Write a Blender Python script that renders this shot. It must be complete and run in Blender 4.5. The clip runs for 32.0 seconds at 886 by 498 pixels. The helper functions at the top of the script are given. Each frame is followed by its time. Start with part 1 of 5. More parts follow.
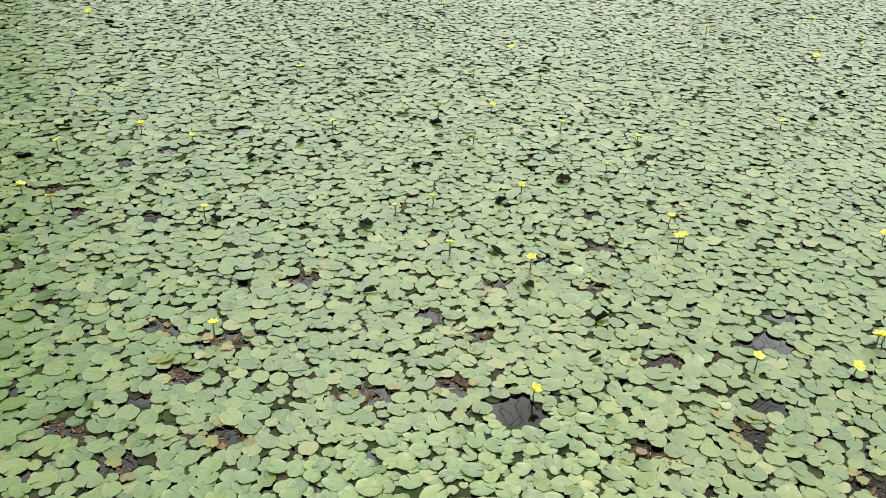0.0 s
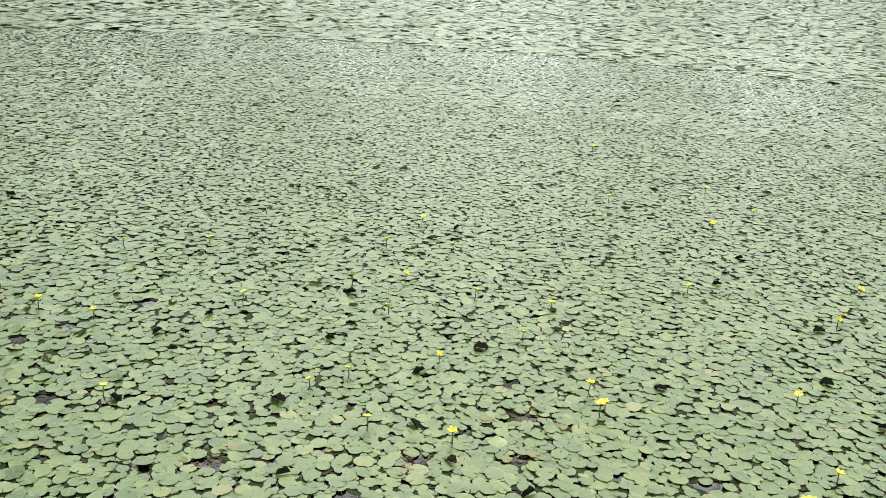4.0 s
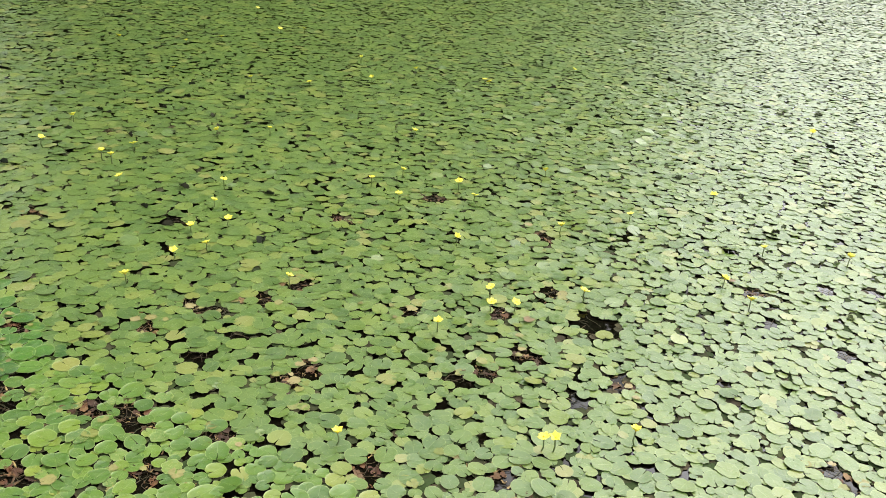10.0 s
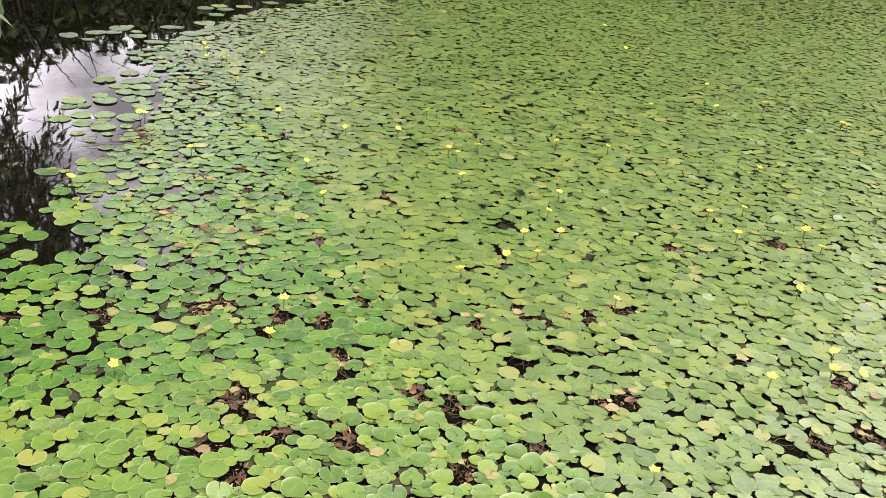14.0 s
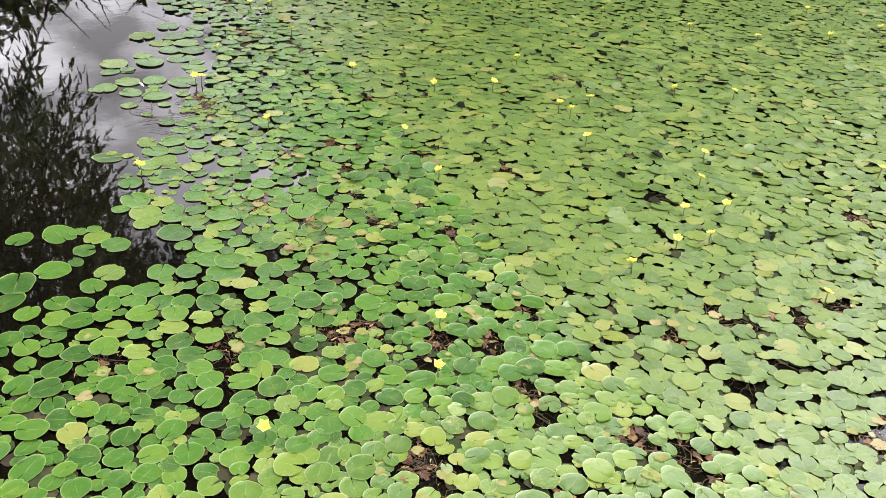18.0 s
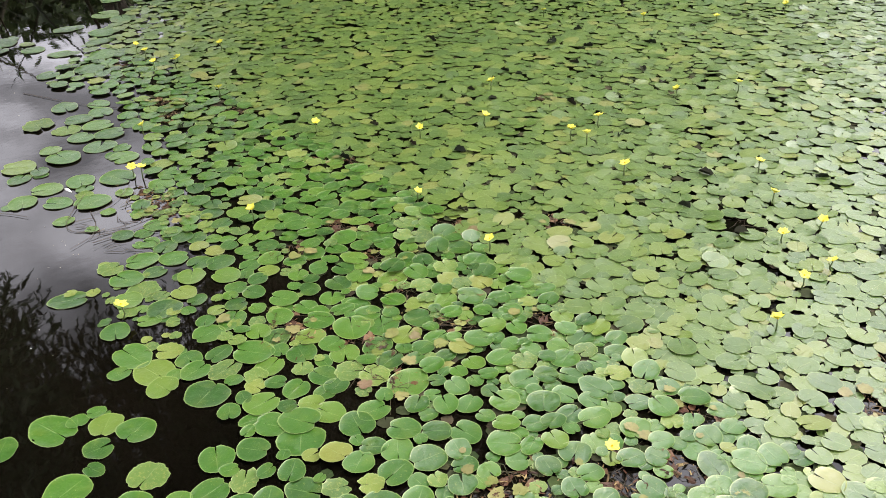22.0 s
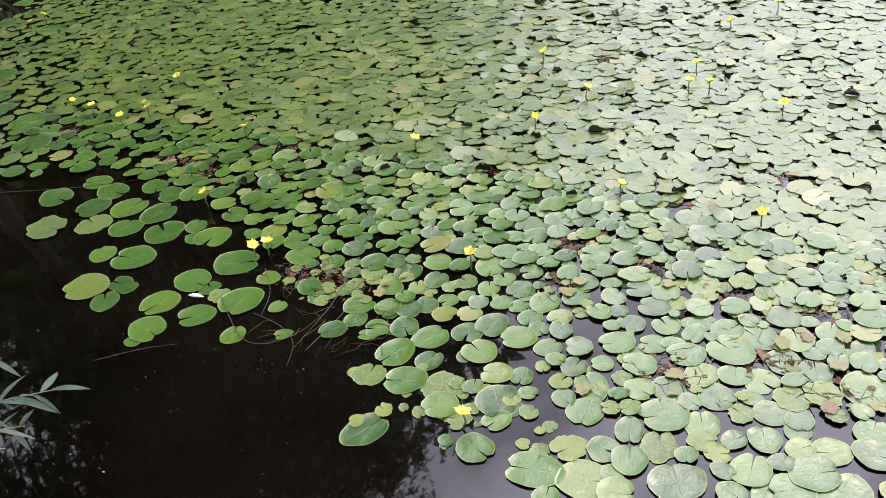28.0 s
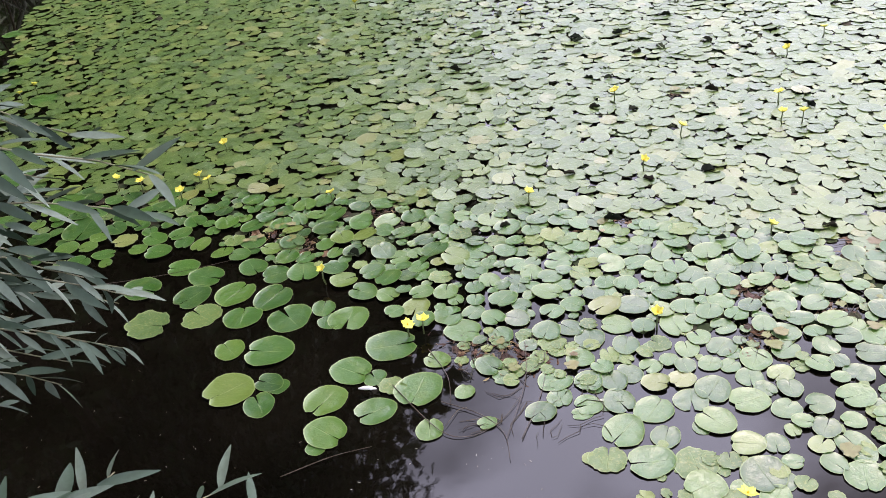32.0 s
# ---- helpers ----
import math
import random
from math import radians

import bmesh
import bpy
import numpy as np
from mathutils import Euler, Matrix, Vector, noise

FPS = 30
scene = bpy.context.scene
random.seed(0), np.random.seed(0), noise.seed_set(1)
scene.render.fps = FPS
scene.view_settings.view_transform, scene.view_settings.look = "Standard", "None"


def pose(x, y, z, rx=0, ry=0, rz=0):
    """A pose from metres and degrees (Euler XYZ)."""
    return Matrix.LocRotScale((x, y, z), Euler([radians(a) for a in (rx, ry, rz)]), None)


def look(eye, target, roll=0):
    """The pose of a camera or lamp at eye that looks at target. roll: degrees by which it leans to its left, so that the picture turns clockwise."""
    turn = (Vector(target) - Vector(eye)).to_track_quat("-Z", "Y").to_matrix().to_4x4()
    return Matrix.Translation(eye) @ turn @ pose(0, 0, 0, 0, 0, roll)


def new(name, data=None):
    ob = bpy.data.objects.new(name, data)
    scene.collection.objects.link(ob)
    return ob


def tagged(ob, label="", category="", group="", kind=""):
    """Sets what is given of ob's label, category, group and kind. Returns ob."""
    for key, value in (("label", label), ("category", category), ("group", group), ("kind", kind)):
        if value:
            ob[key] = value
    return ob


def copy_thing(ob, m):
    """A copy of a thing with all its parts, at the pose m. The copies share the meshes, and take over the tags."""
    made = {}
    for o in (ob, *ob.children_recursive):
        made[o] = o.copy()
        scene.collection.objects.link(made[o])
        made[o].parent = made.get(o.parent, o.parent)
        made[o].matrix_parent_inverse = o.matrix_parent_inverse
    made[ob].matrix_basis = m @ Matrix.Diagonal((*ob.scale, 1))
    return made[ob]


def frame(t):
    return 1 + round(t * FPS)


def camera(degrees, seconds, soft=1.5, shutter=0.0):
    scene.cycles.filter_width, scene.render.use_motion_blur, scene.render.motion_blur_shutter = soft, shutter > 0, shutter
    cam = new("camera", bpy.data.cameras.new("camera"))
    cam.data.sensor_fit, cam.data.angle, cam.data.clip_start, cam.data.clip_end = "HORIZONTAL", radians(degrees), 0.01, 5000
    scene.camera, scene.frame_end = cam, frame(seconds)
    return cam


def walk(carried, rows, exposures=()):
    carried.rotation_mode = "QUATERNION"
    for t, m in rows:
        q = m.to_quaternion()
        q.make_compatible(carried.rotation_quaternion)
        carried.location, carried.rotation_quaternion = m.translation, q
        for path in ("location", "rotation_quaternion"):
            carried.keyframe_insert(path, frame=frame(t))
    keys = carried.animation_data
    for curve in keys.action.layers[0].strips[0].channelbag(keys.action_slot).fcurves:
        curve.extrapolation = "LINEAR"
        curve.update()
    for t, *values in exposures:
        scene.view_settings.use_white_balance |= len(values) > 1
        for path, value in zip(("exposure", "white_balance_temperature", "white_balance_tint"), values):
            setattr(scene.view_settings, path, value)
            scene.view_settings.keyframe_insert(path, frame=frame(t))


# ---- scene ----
# The water lies at z = 0; +y looks out over the pond, the camera goes along the south bank towards -x.
cam = camera(53.4, 32.0, soft=0.9)
PATH = [
    (0.0, (0.000, 0.000, 1.377), (-0.0000, 0.8613, 0.8691), 2.22),
    (0.5, (0.008, 0.005, 1.393), (0.0407, 0.8895, 0.9285), 2.51),
    (1.0, (0.005, 0.007, 1.408), (0.0612, 0.9060, 0.9744), 3.17),
    (1.5, (0.016, 0.011, 1.421), (0.0840, 0.9241, 1.0195), 3.40),
    (2.0, (0.022, 0.017, 1.419), (0.1019, 0.9374, 1.0356), 3.46),
    (2.5, (0.022, 0.013, 1.426), (0.1153, 0.9464, 1.0803), 3.81),
    (4.5, (-0.047, 0.069, 1.355), (0.0488, 1.0065, 1.0204), 3.60),
    (5.0, (-0.075, 0.067, 1.361), (-0.0295, 1.0074, 1.0232), 3.67),
    (5.5, (-0.100, 0.063, 1.375), (-0.1452, 1.0009, 1.0303), 3.50),
    (6.0, (-0.134, 0.052, 1.374), (-0.2666, 0.9783, 1.0211), 4.35),
    (6.5, (-0.161, 0.041, 1.368), (-0.3704, 0.9478, 1.0017), 4.47),
    (7.0, (-0.187, 0.038, 1.360), (-0.4614, 0.9209, 0.9783), 4.32),
    (7.5, (-0.214, 0.027, 1.351), (-0.5406, 0.8852, 0.9546), 4.36),
    (8.0, (-0.241, 0.010, 1.347), (-0.6247, 0.8389, 0.9391), 4.41),
    (8.5, (-0.265, -0.016, 1.355), (-0.7011, 0.7831, 0.9415), 4.46),
    (9.0, (-0.296, -0.038, 1.351), (-0.8003, 0.7169, 0.9321), 3.89),
    (9.5, (-0.326, -0.063, 1.350), (-0.8819, 0.6523, 0.9260), 3.98),
    (10.0, (-0.345, -0.082, 1.350), (-0.9412, 0.5966, 0.9212), 4.24),
    (10.5, (-0.364, -0.106, 1.349), (-1.0009, 0.5315, 0.9159), 4.41),
    (11.0, (-0.378, -0.125, 1.349), (-1.0577, 0.4648, 0.9130), 4.35),
    (11.5, (-0.385, -0.134, 1.346), (-1.1131, 0.3980, 0.9146), 5.04),
    (12.0, (-0.383, -0.122, 1.344), (-1.1398, 0.3707, 0.9141), 5.96),
    (12.5, (-0.385, -0.113, 1.338), (-1.1534, 0.3605, 0.9077), 5.50),
    (13.0, (-0.388, -0.114, 1.336), (-1.1659, 0.3429, 0.9039), 4.96),
    (13.5, (-0.372, -0.131, 1.336), (-1.1588, 0.3095, 0.9035), 5.04),
    (14.0, (-0.458, -0.171, 1.339), (-1.2521, 0.2527, 0.9032), 4.99),
    (14.5, (-0.553, -0.215, 1.341), (-1.3547, 0.1928, 0.9038), 4.70),
    (15.0, (-0.613, -0.234, 1.330), (-1.4188, 0.1575, 0.8862), 4.36),
    (15.5, (-0.707, -0.225, 1.306), (-1.5087, 0.1529, 0.8423), 4.19),
    (17.5, (-1.056, -0.326, 1.279), (-1.8061, 0.0920, 0.7664), 3.06),
    (18.0, (-1.140, -0.361, 1.267), (-1.8903, 0.0578, 0.7559), 2.81),
    (18.5, (-1.262, -0.355, 1.239), (-2.0145, 0.0636, 0.7300), 2.70),
    (19.0, (-1.355, -0.368, 1.250), (-2.1069, 0.0519, 0.7404), 2.05),
    (19.5, (-1.435, -0.406, 1.241), (-2.1853, 0.0165, 0.7318), 1.06),
    (20.0, (-1.528, -0.448, 1.233), (-2.2608, 0.0052, 0.7249), 0.72),
    (20.5, (-1.581, -0.484, 1.240), (-2.2896, 0.0051, 0.7307), -0.09),
    (21.0, (-1.670, -0.498, 1.227), (-2.3632, 0.0126, 0.7176), -0.97),
    (21.5, (-1.805, -0.497, 1.213), (-2.4822, 0.0316, 0.7004), -1.56),
    (22.0, (-1.912, -0.526, 1.222), (-2.5717, 0.0239, 0.7097), -2.46),
    (22.5, (-2.024, -0.587, 1.226), (-2.6411, 0.0087, 0.7116), -1.88),
    (23.0, (-2.146, -0.660, 1.232), (-2.7255, -0.0284, 0.7182), -1.51),
    (23.5, (-2.223, -0.682, 1.216), (-2.7872, -0.0394, 0.6981), -1.27),
    (24.0, (-2.358, -0.670, 1.210), (-2.9123, -0.0370, 0.6701), -2.16),
    (24.5, (-2.451, -0.673, 1.218), (-3.0040, -0.0455, 0.6700), -2.73),
    (25.0, (-2.574, -0.735, 1.205), (-3.1167, -0.0993, 0.6565), -3.09),
    (25.5, (-2.683, -0.815, 1.227), (-3.1984, -0.1614, 0.6719), -3.95),
    (27.5, (-3.078, -0.957, 1.210), (-3.5119, -0.2474, 0.6554), -7.78),
    (28.0, (-3.189, -1.031, 1.220), (-3.5984, -0.3091, 0.6618), -6.85),
    (28.5, (-3.263, -1.066, 1.219), (-3.6672, -0.3432, 0.6582), -7.18),
    (29.0, (-3.398, -1.080, 1.217), (-3.8139, -0.3687, 0.6499), -7.03),
    (29.5, (-3.476, -1.104, 1.231), (-3.9189, -0.4125, 0.6614), -6.76),
    (30.0, (-3.561, -1.139, 1.240), (-4.0032, -0.4419, 0.6766), -7.36),
    (30.5, (-3.633, -1.175, 1.268), (-4.0554, -0.4434, 0.7328), -7.41),
    (31.0, (-3.726, -1.153, 1.259), (-4.1236, -0.3965, 0.7403), -7.18),
    (31.5, (-3.795, -1.113, 1.260), (-4.1652, -0.3456, 0.7367), -7.93),
    (32.0, (-3.850, -1.103, 1.270), (-4.1531, -0.3185, 0.7294), -7.35),
]
walk(cam, [(t, look(eye, target, roll)) for t, eye, target, roll in PATH], exposures=[(0, -0.75, 8250, -3), (5, -0.84, 8350, -3), (8, -0.48, 8550, -2), (10.5, -0.15, 8300, 7), (13, 0.17, 8250, 18), (19, 0.12, 8050, 10), (23, -0.2, 7800, 11), (28, -0.25, 7250, 20), (30, -0.06, 7100, 23), (32, -0.28, 6950, 23)])

# ---- sky and sun: bright broken cloud, the sun veiled, high over the far right of the pond ----
SUN_AZ, SUN_EL = radians(12), radians(58)
world = bpy.data.worlds.new("sky")
scene.world = world
world.use_nodes = True
wn, wl = world.node_tree.nodes, world.node_tree.links
wn.clear()


def wnode(kind, **inputs):
    n = wn.new(kind)
    for k, v in inputs.items():
        n.inputs[k].default_value = v
    return n


sky = wn.new("ShaderNodeTexSky")
sky.sky_type, sky.sun_disc = "NISHITA", False
sky.sun_elevation, sky.sun_rotation = SUN_EL, SUN_AZ
sky.air_density, sky.dust_density, sky.ozone_density = 1.0, 6.0, 1.0
coord = wn.new("ShaderNodeTexCoord")
split = wn.new("ShaderNodeSeparateXYZ")
wl.new(coord.outputs["Generated"], split.inputs[0])
lift = wn.new("ShaderNodeMath")
lift.operation = "ADD"
wl.new(split.outputs["Z"], lift.inputs[0])
lift.inputs[1].default_value = 0.35
flat = wn.new("ShaderNodeVectorMath")
flat.operation = "DIVIDE"
drift = wn.new("ShaderNodeVectorMath")
drift.operation = "ADD"
drift.inputs[1].default_value = (2.0, 0.91, 0.0)
wl.new(flat.outputs[0], drift.inputs[0])
wl.new(coord.outputs["Generated"], flat.inputs[0])
wl.new(lift.outputs[0], flat.inputs[1])
cloud_a = wnode("ShaderNodeTexNoise", Scale=3.6, Detail=6.0, Roughness=0.5)
cloud_b = wnode("ShaderNodeTexNoise", Scale=1.3, Detail=4.0, Roughness=0.5)
for n in (cloud_a, cloud_b):
    wl.new(drift.outputs[0], n.inputs["Vector"])
cover = wnode("ShaderNodeMapRange")
for k, v in zip(("From Min", "From Max", "To Min", "To Max"), (0.36, 0.60, 0.75, 1.0)):
    cover.inputs[k].default_value = v
wl.new(cloud_b.outputs["Fac"], cover.inputs["Value"])
shade = wnode("ShaderNodeMapRange")
for k, v in zip(("From Min", "From Max", "To Min", "To Max"), (0.40, 0.62, 10.0, 50.0)):
    shade.inputs[k].default_value = v
wl.new(cloud_a.outputs["Fac"], shade.inputs["Value"])
# the aureole of the veiled sun
sun_way = Vector((math.sin(SUN_AZ) * math.cos(SUN_EL), math.cos(SUN_AZ) * math.cos(SUN_EL), math.sin(SUN_EL)))
facing = wn.new("ShaderNodeVectorMath")
facing.operation = "DOT_PRODUCT"
wl.new(coord.outputs["Generated"], facing.inputs[0])
facing.inputs[1].default_value = sun_way


def wmath(op, a, b):
    n = wn.new("ShaderNodeMath")
    n.operation = op
    for i, v in enumerate((a, b)):
        if isinstance(v, (int, float)):
            n.inputs[i].default_value = v
        else:
            wl.new(v, n.inputs[i])
    return n.outputs[0]


halo = wmath("ADD", wmath("MULTIPLY", wmath("POWER", wmath("MAXIMUM", facing.outputs["Value"], 0.0), 4.0), 1.45), 1.0)
bright = wmath("MULTIPLY", shade.outputs[0], halo)
tint = wn.new("ShaderNodeVectorMath")
tint.operation = "MULTIPLY"
wl.new(bright, tint.inputs[0])
tint.inputs[1].default_value = (0.87, 0.95, 1.22)
blend = wn.new("ShaderNodeMix")
blend.data_type = "RGBA"
wl.new(cover.outputs[0], blend.inputs["Factor"])
wl.new(sky.outputs[0], blend.inputs[6])
wl.new(tint.outputs[0], blend.inputs[7])
back = wnode("ShaderNodeBackground", Strength=0.12)
wl.new(blend.outputs[2], back.inputs["Color"])
wl.new(back.outputs[0], wn.new("ShaderNodeOutputWorld").inputs["Surface"])

sun = new("sun", bpy.data.lights.new("sun", "SUN"))
sun.data.energy, sun.data.angle, sun.data.color = 3.2, radians(16), (1.0, 0.95, 0.87)
sun.matrix_world = look(sun_way * 60, (0, 0, 0))


# ---- materials ----
class Mat:
    """A principled material and short ways to wire it."""

    def __init__(self, name, rough=0.5, ior=1.45, spec=0.5):
        self.mat = bpy.data.materials.new(name)
        self.mat.use_nodes = True
        self.t = self.mat.node_tree
        self.p = self.t.nodes["Principled BSDF"]
        self.p.inputs["Roughness"].default_value = rough
        self.p.inputs["IOR"].default_value = ior
        self.p.inputs["Specular IOR Level"].default_value = spec

    def node(self, kind, links=(), **inputs):
        n = self.t.nodes.new(kind)
        for k, v in inputs.items():
            n.inputs[k].default_value = v
        for k, s in links:
            self.t.links.new(s, n.inputs[k])
        return n

    def math(self, op, a, b=None):
        n = self.t.nodes.new("ShaderNodeMath")
        n.operation = op
        for i, v in enumerate((a, b)):
            if v is None:
                continue
            if isinstance(v, (int, float)):
                n.inputs[i].default_value = v
            else:
                self.t.links.new(v, n.inputs[i])
        return n.outputs[0]

    def ramp(self, fac, stops):
        n = self.t.nodes.new("ShaderNodeValToRGB")
        self.t.links.new(fac, n.inputs[0])
        e = n.color_ramp.elements
        while len(e) < len(stops):
            e.new(0.5)
        for el, (pos, col) in zip(e, stops):
            el.position, el.color = pos, (*col, 1) if len(col) == 3 else col
        return n.outputs[0]

    def mix(self, fac, a, b):
        n = self.t.nodes.new("ShaderNodeMix")
        n.data_type = "RGBA"
        for slot, v in ((0, fac), (6, a), (7, b)):
            if isinstance(v, (int, float)):
                n.inputs[slot].default_value = v
            elif isinstance(v, tuple):
                n.inputs[slot].default_value = (*v, 1)
            else:
                self.t.links.new(v, n.inputs[slot])
        return n.outputs[2]

    def noise(self, scale, detail=3.0, rough=0.55, coords="Object"):
        c = self.node("ShaderNodeTexCoord").outputs[coords] if coords != "World" else self.node("ShaderNodeNewGeometry").outputs["Position"]
        return self.node("ShaderNodeTexNoise", [("Vector", c)], Scale=scale, Detail=detail, Roughness=rough).outputs["Fac"]

    def between(self, value, a, b, c=0.0, d=1.0):
        n = self.node("ShaderNodeMapRange", [("Value", value)])
        for k, v in zip(("From Min", "From Max", "To Min", "To Max"), (a, b, c, d)):
            n.inputs[k].default_value = v
        return n.outputs[0]

    def set(self, **links):
        for k, s in links.items():
            self.t.links.new(s, self.p.inputs[k.replace("_", " ")])
        return self

    def bump(self, height, strength, distance):
        n = self.node("ShaderNodeBump", [("Height", height)], Strength=strength, Distance=distance)
        self.t.links.new(n.outputs[0], self.p.inputs["Normal"])
        return self


OLIVE = [(0.0, (0.0249, 0.0676, 0.0089)), (0.25, (0.0356, 0.0854, 0.0098)), (0.7, (0.0516, 0.1068, 0.0116)), (0.9, (0.0748, 0.1247, 0.0134)), (0.97, (0.0979, 0.1336, 0.0178)), (1.0, (0.1247, 0.138, 0.0312))]
# joined leaves: OLIVE made redder and bluer, a skylight veil put into the colour
HAZED = [(0.0, (0.0292, 0.0671, 0.012)), (0.25, (0.0404, 0.0826, 0.0138)), (0.7, (0.0568, 0.1015, 0.0172)), (0.9, (0.0791, 0.1187, 0.0206)), (0.97, (0.1032, 0.129, 0.0275)), (1.0, (0.1204, 0.129, 0.0387))]
# fringe green kept deeper than OLIVE; part of the darkness stands in for shade
SHADED_GREEN = [(0.0, (0.0102, 0.048, 0.0042)), (0.3, (0.018, 0.0708, 0.0054)), (0.75, (0.0288, 0.0924, 0.0072)), (0.92, (0.0504, 0.1104, 0.0108)), (0.98, (0.0864, 0.1272, 0.018)), (1.0, (0.1272, 0.1416, 0.0336))]


def pad_material(name, single, rough=0.36, worn=0.0, stops=OLIVE):
    """Waxy floating leaf: pale veins from the notch, thin light rim, age spots; single: one object a leaf."""
    m = Mat(name, rough, 1.5, 0.56)
    if single:
        rnd = m.node("ShaderNodeObjectInfo").outputs["Random"]
    else:
        rnd = m.node("ShaderNodeNewGeometry").outputs["Random Per Island"]
    green = m.ramp(rnd, stops)
    uv = m.node("ShaderNodeUVMap").outputs[0]
    local = m.node("ShaderNodeVectorMath", [(0, uv)])
    local.operation = "SUBTRACT"
    local.inputs[1].default_value = (0.5, 0.5, 0.0)
    size = m.node("ShaderNodeVectorMath", [(0, local.outputs[0])])
    size.operation = "LENGTH"
    radius = size.outputs["Value"]
    xyz = m.node("ShaderNodeSeparateXYZ", [(0, local.outputs[0])])
    angle = m.math("ARCTAN2", xyz.outputs[1], xyz.outputs[0])
    ray = m.math("ABSOLUTE", m.math("SINE", m.math("MULTIPLY", angle, 5.5)))
    side = m.math("MULTIPLY", m.between(ray, 0.10, 0.0), m.between(radius, 0.42, 0.05))
    rib = m.math("MULTIPLY", m.between(m.math("ABSOLUTE", xyz.outputs[1]), 0.014, 0.004), m.between(radius, 0.48, 0.1))
    vein = m.math("MAXIMUM", m.math("MULTIPLY", side, 0.4), rib)
    veined = m.mix(m.math("MULTIPLY", vein, 0.55), green, (0.15, 0.20, 0.075))
    blotch = m.noise(26.0, 4.0, 0.6, "World")
    spotted = m.mix(m.math("MULTIPLY", m.between(blotch, 0.50 - worn, 0.70 - worn), 0.32), veined, (0.088, 0.128, 0.016))
    fine = m.noise(190.0, 3.0, 0.6, "World")
    aged = m.mix(m.math("MULTIPLY", m.between(fine, 0.62 - worn, 0.70 - worn), 0.45 + 2.0 * worn), spotted, (0.16, 0.165, 0.045))
    dots = m.node("ShaderNodeTexVoronoi", [("Vector", m.node("ShaderNodeNewGeometry").outputs["Position"])], Scale=85.0).outputs["Distance"]
    aged = m.mix(m.math("MULTIPLY", m.between(dots, 0.13, 0.06), m.between(blotch, 0.46, 0.60, 0.0, 0.4)), aged, (0.30, 0.33, 0.22))
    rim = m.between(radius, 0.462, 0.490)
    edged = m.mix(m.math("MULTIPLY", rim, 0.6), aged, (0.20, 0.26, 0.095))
    # beyond the edge a dark band: the shadow line under each leaf, as colour
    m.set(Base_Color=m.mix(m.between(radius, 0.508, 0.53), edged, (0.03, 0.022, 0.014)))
    m.set(Roughness=m.between(m.noise(60.0, 3.0, 0.5, "World"), 0.3, 0.7, rough - 0.07, rough + 0.1))
    crinkle = m.noise(95.0, 3.0, 0.55, "World")
    height = m.math("ADD", m.math("ADD", m.math("MULTIPLY", fine, 0.2), m.math("MULTIPLY", crinkle, 0.9)), m.math("ADD", m.math("MULTIPLY", blotch, 0.8), m.math("MULTIPLY", vein, -0.6)))
    return m.bump(height, 0.27, 0.004).mat


def plain(name, low, high, scale, rough, spec=0.5, bump=0.3, reach=0.003, coords="World", ior=1.45):
    m = Mat(name, rough, ior, spec)
    n = m.noise(scale, 4.0, 0.6, coords)
    wide = m.noise(scale * 0.12, 2.0, 0.5, coords)
    m.set(Base_Color=m.ramp(m.math("ADD", m.math("MULTIPLY", n, 0.6), m.math("MULTIPLY", wide, 0.4)), [(0.3, low), (0.7, high)]))
    return m.bump(n, bump, reach).mat


def varied(name, colours, rough, spec=0.5, single=False, scale=120.0):
    """Colours picked per piece, with fine mottling."""
    m = Mat(name, rough, 1.45, spec)
    rnd = m.node("ShaderNodeObjectInfo").outputs["Random"] if single else m.node("ShaderNodeNewGeometry").outputs["Random Per Island"]
    base = m.ramp(rnd, [(i / max(1, len(colours) - 1), c) for i, c in enumerate(colours)])
    n = m.noise(scale, 3.0, 0.6, "World")
    dark = m.node("ShaderNodeMix")
    dark.data_type, dark.blend_type = "RGBA", "MULTIPLY"
    m.t.links.new(m.between(n, 0.4, 0.75, 0.0, 0.6), dark.inputs[0])
    m.t.links.new(base, dark.inputs[6])
    dark.inputs[7].default_value = (0.55, 0.5, 0.45, 1)
    m.set(Base_Color=dark.outputs[2])
    return m.bump(n, 0.3, 0.002).mat


M_PAD = pad_material("floating_leaf", True)
M_SHADED_GREEN = pad_material("shaded_green_leaf", True, stops=SHADED_GREEN)
M_PADS = pad_material("floating_leaves", False, stops=HAZED)
M_WORN = pad_material("worn_leaf", True, 0.5, 0.07)
M_UNDER = varied("leaf_underside", [(0.006, 0.009, 0.005), (0.012, 0.017, 0.008), (0.02, 0.014, 0.010)], 0.8, 0.12, True)
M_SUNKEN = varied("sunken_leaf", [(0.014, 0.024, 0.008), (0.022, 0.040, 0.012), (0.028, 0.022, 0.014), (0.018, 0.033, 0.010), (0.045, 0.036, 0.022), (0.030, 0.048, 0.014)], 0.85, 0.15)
M_DEAD = varied("dead_leaf", [(0.022, 0.011, 0.007), (0.05, 0.020, 0.010), (0.10, 0.055, 0.024), (0.035, 0.022, 0.014), (0.17, 0.12, 0.05), (0.26, 0.20, 0.09), (0.06, 0.028, 0.014)], 0.6, 0.2)
M_PETAL = varied("yellow_petal", [(0.60, 0.56, 0.07), (0.68, 0.65, 0.11), (0.62, 0.58, 0.08)], 0.5, 0.3, True)
M_HEART = plain("flower_centre", (0.62, 0.36, 0.01), (0.75, 0.48, 0.02), 400.0, 0.6)
M_STEM = plain("flower_stem", (0.035, 0.06, 0.015), (0.07, 0.09, 0.025), 90.0, 0.5)
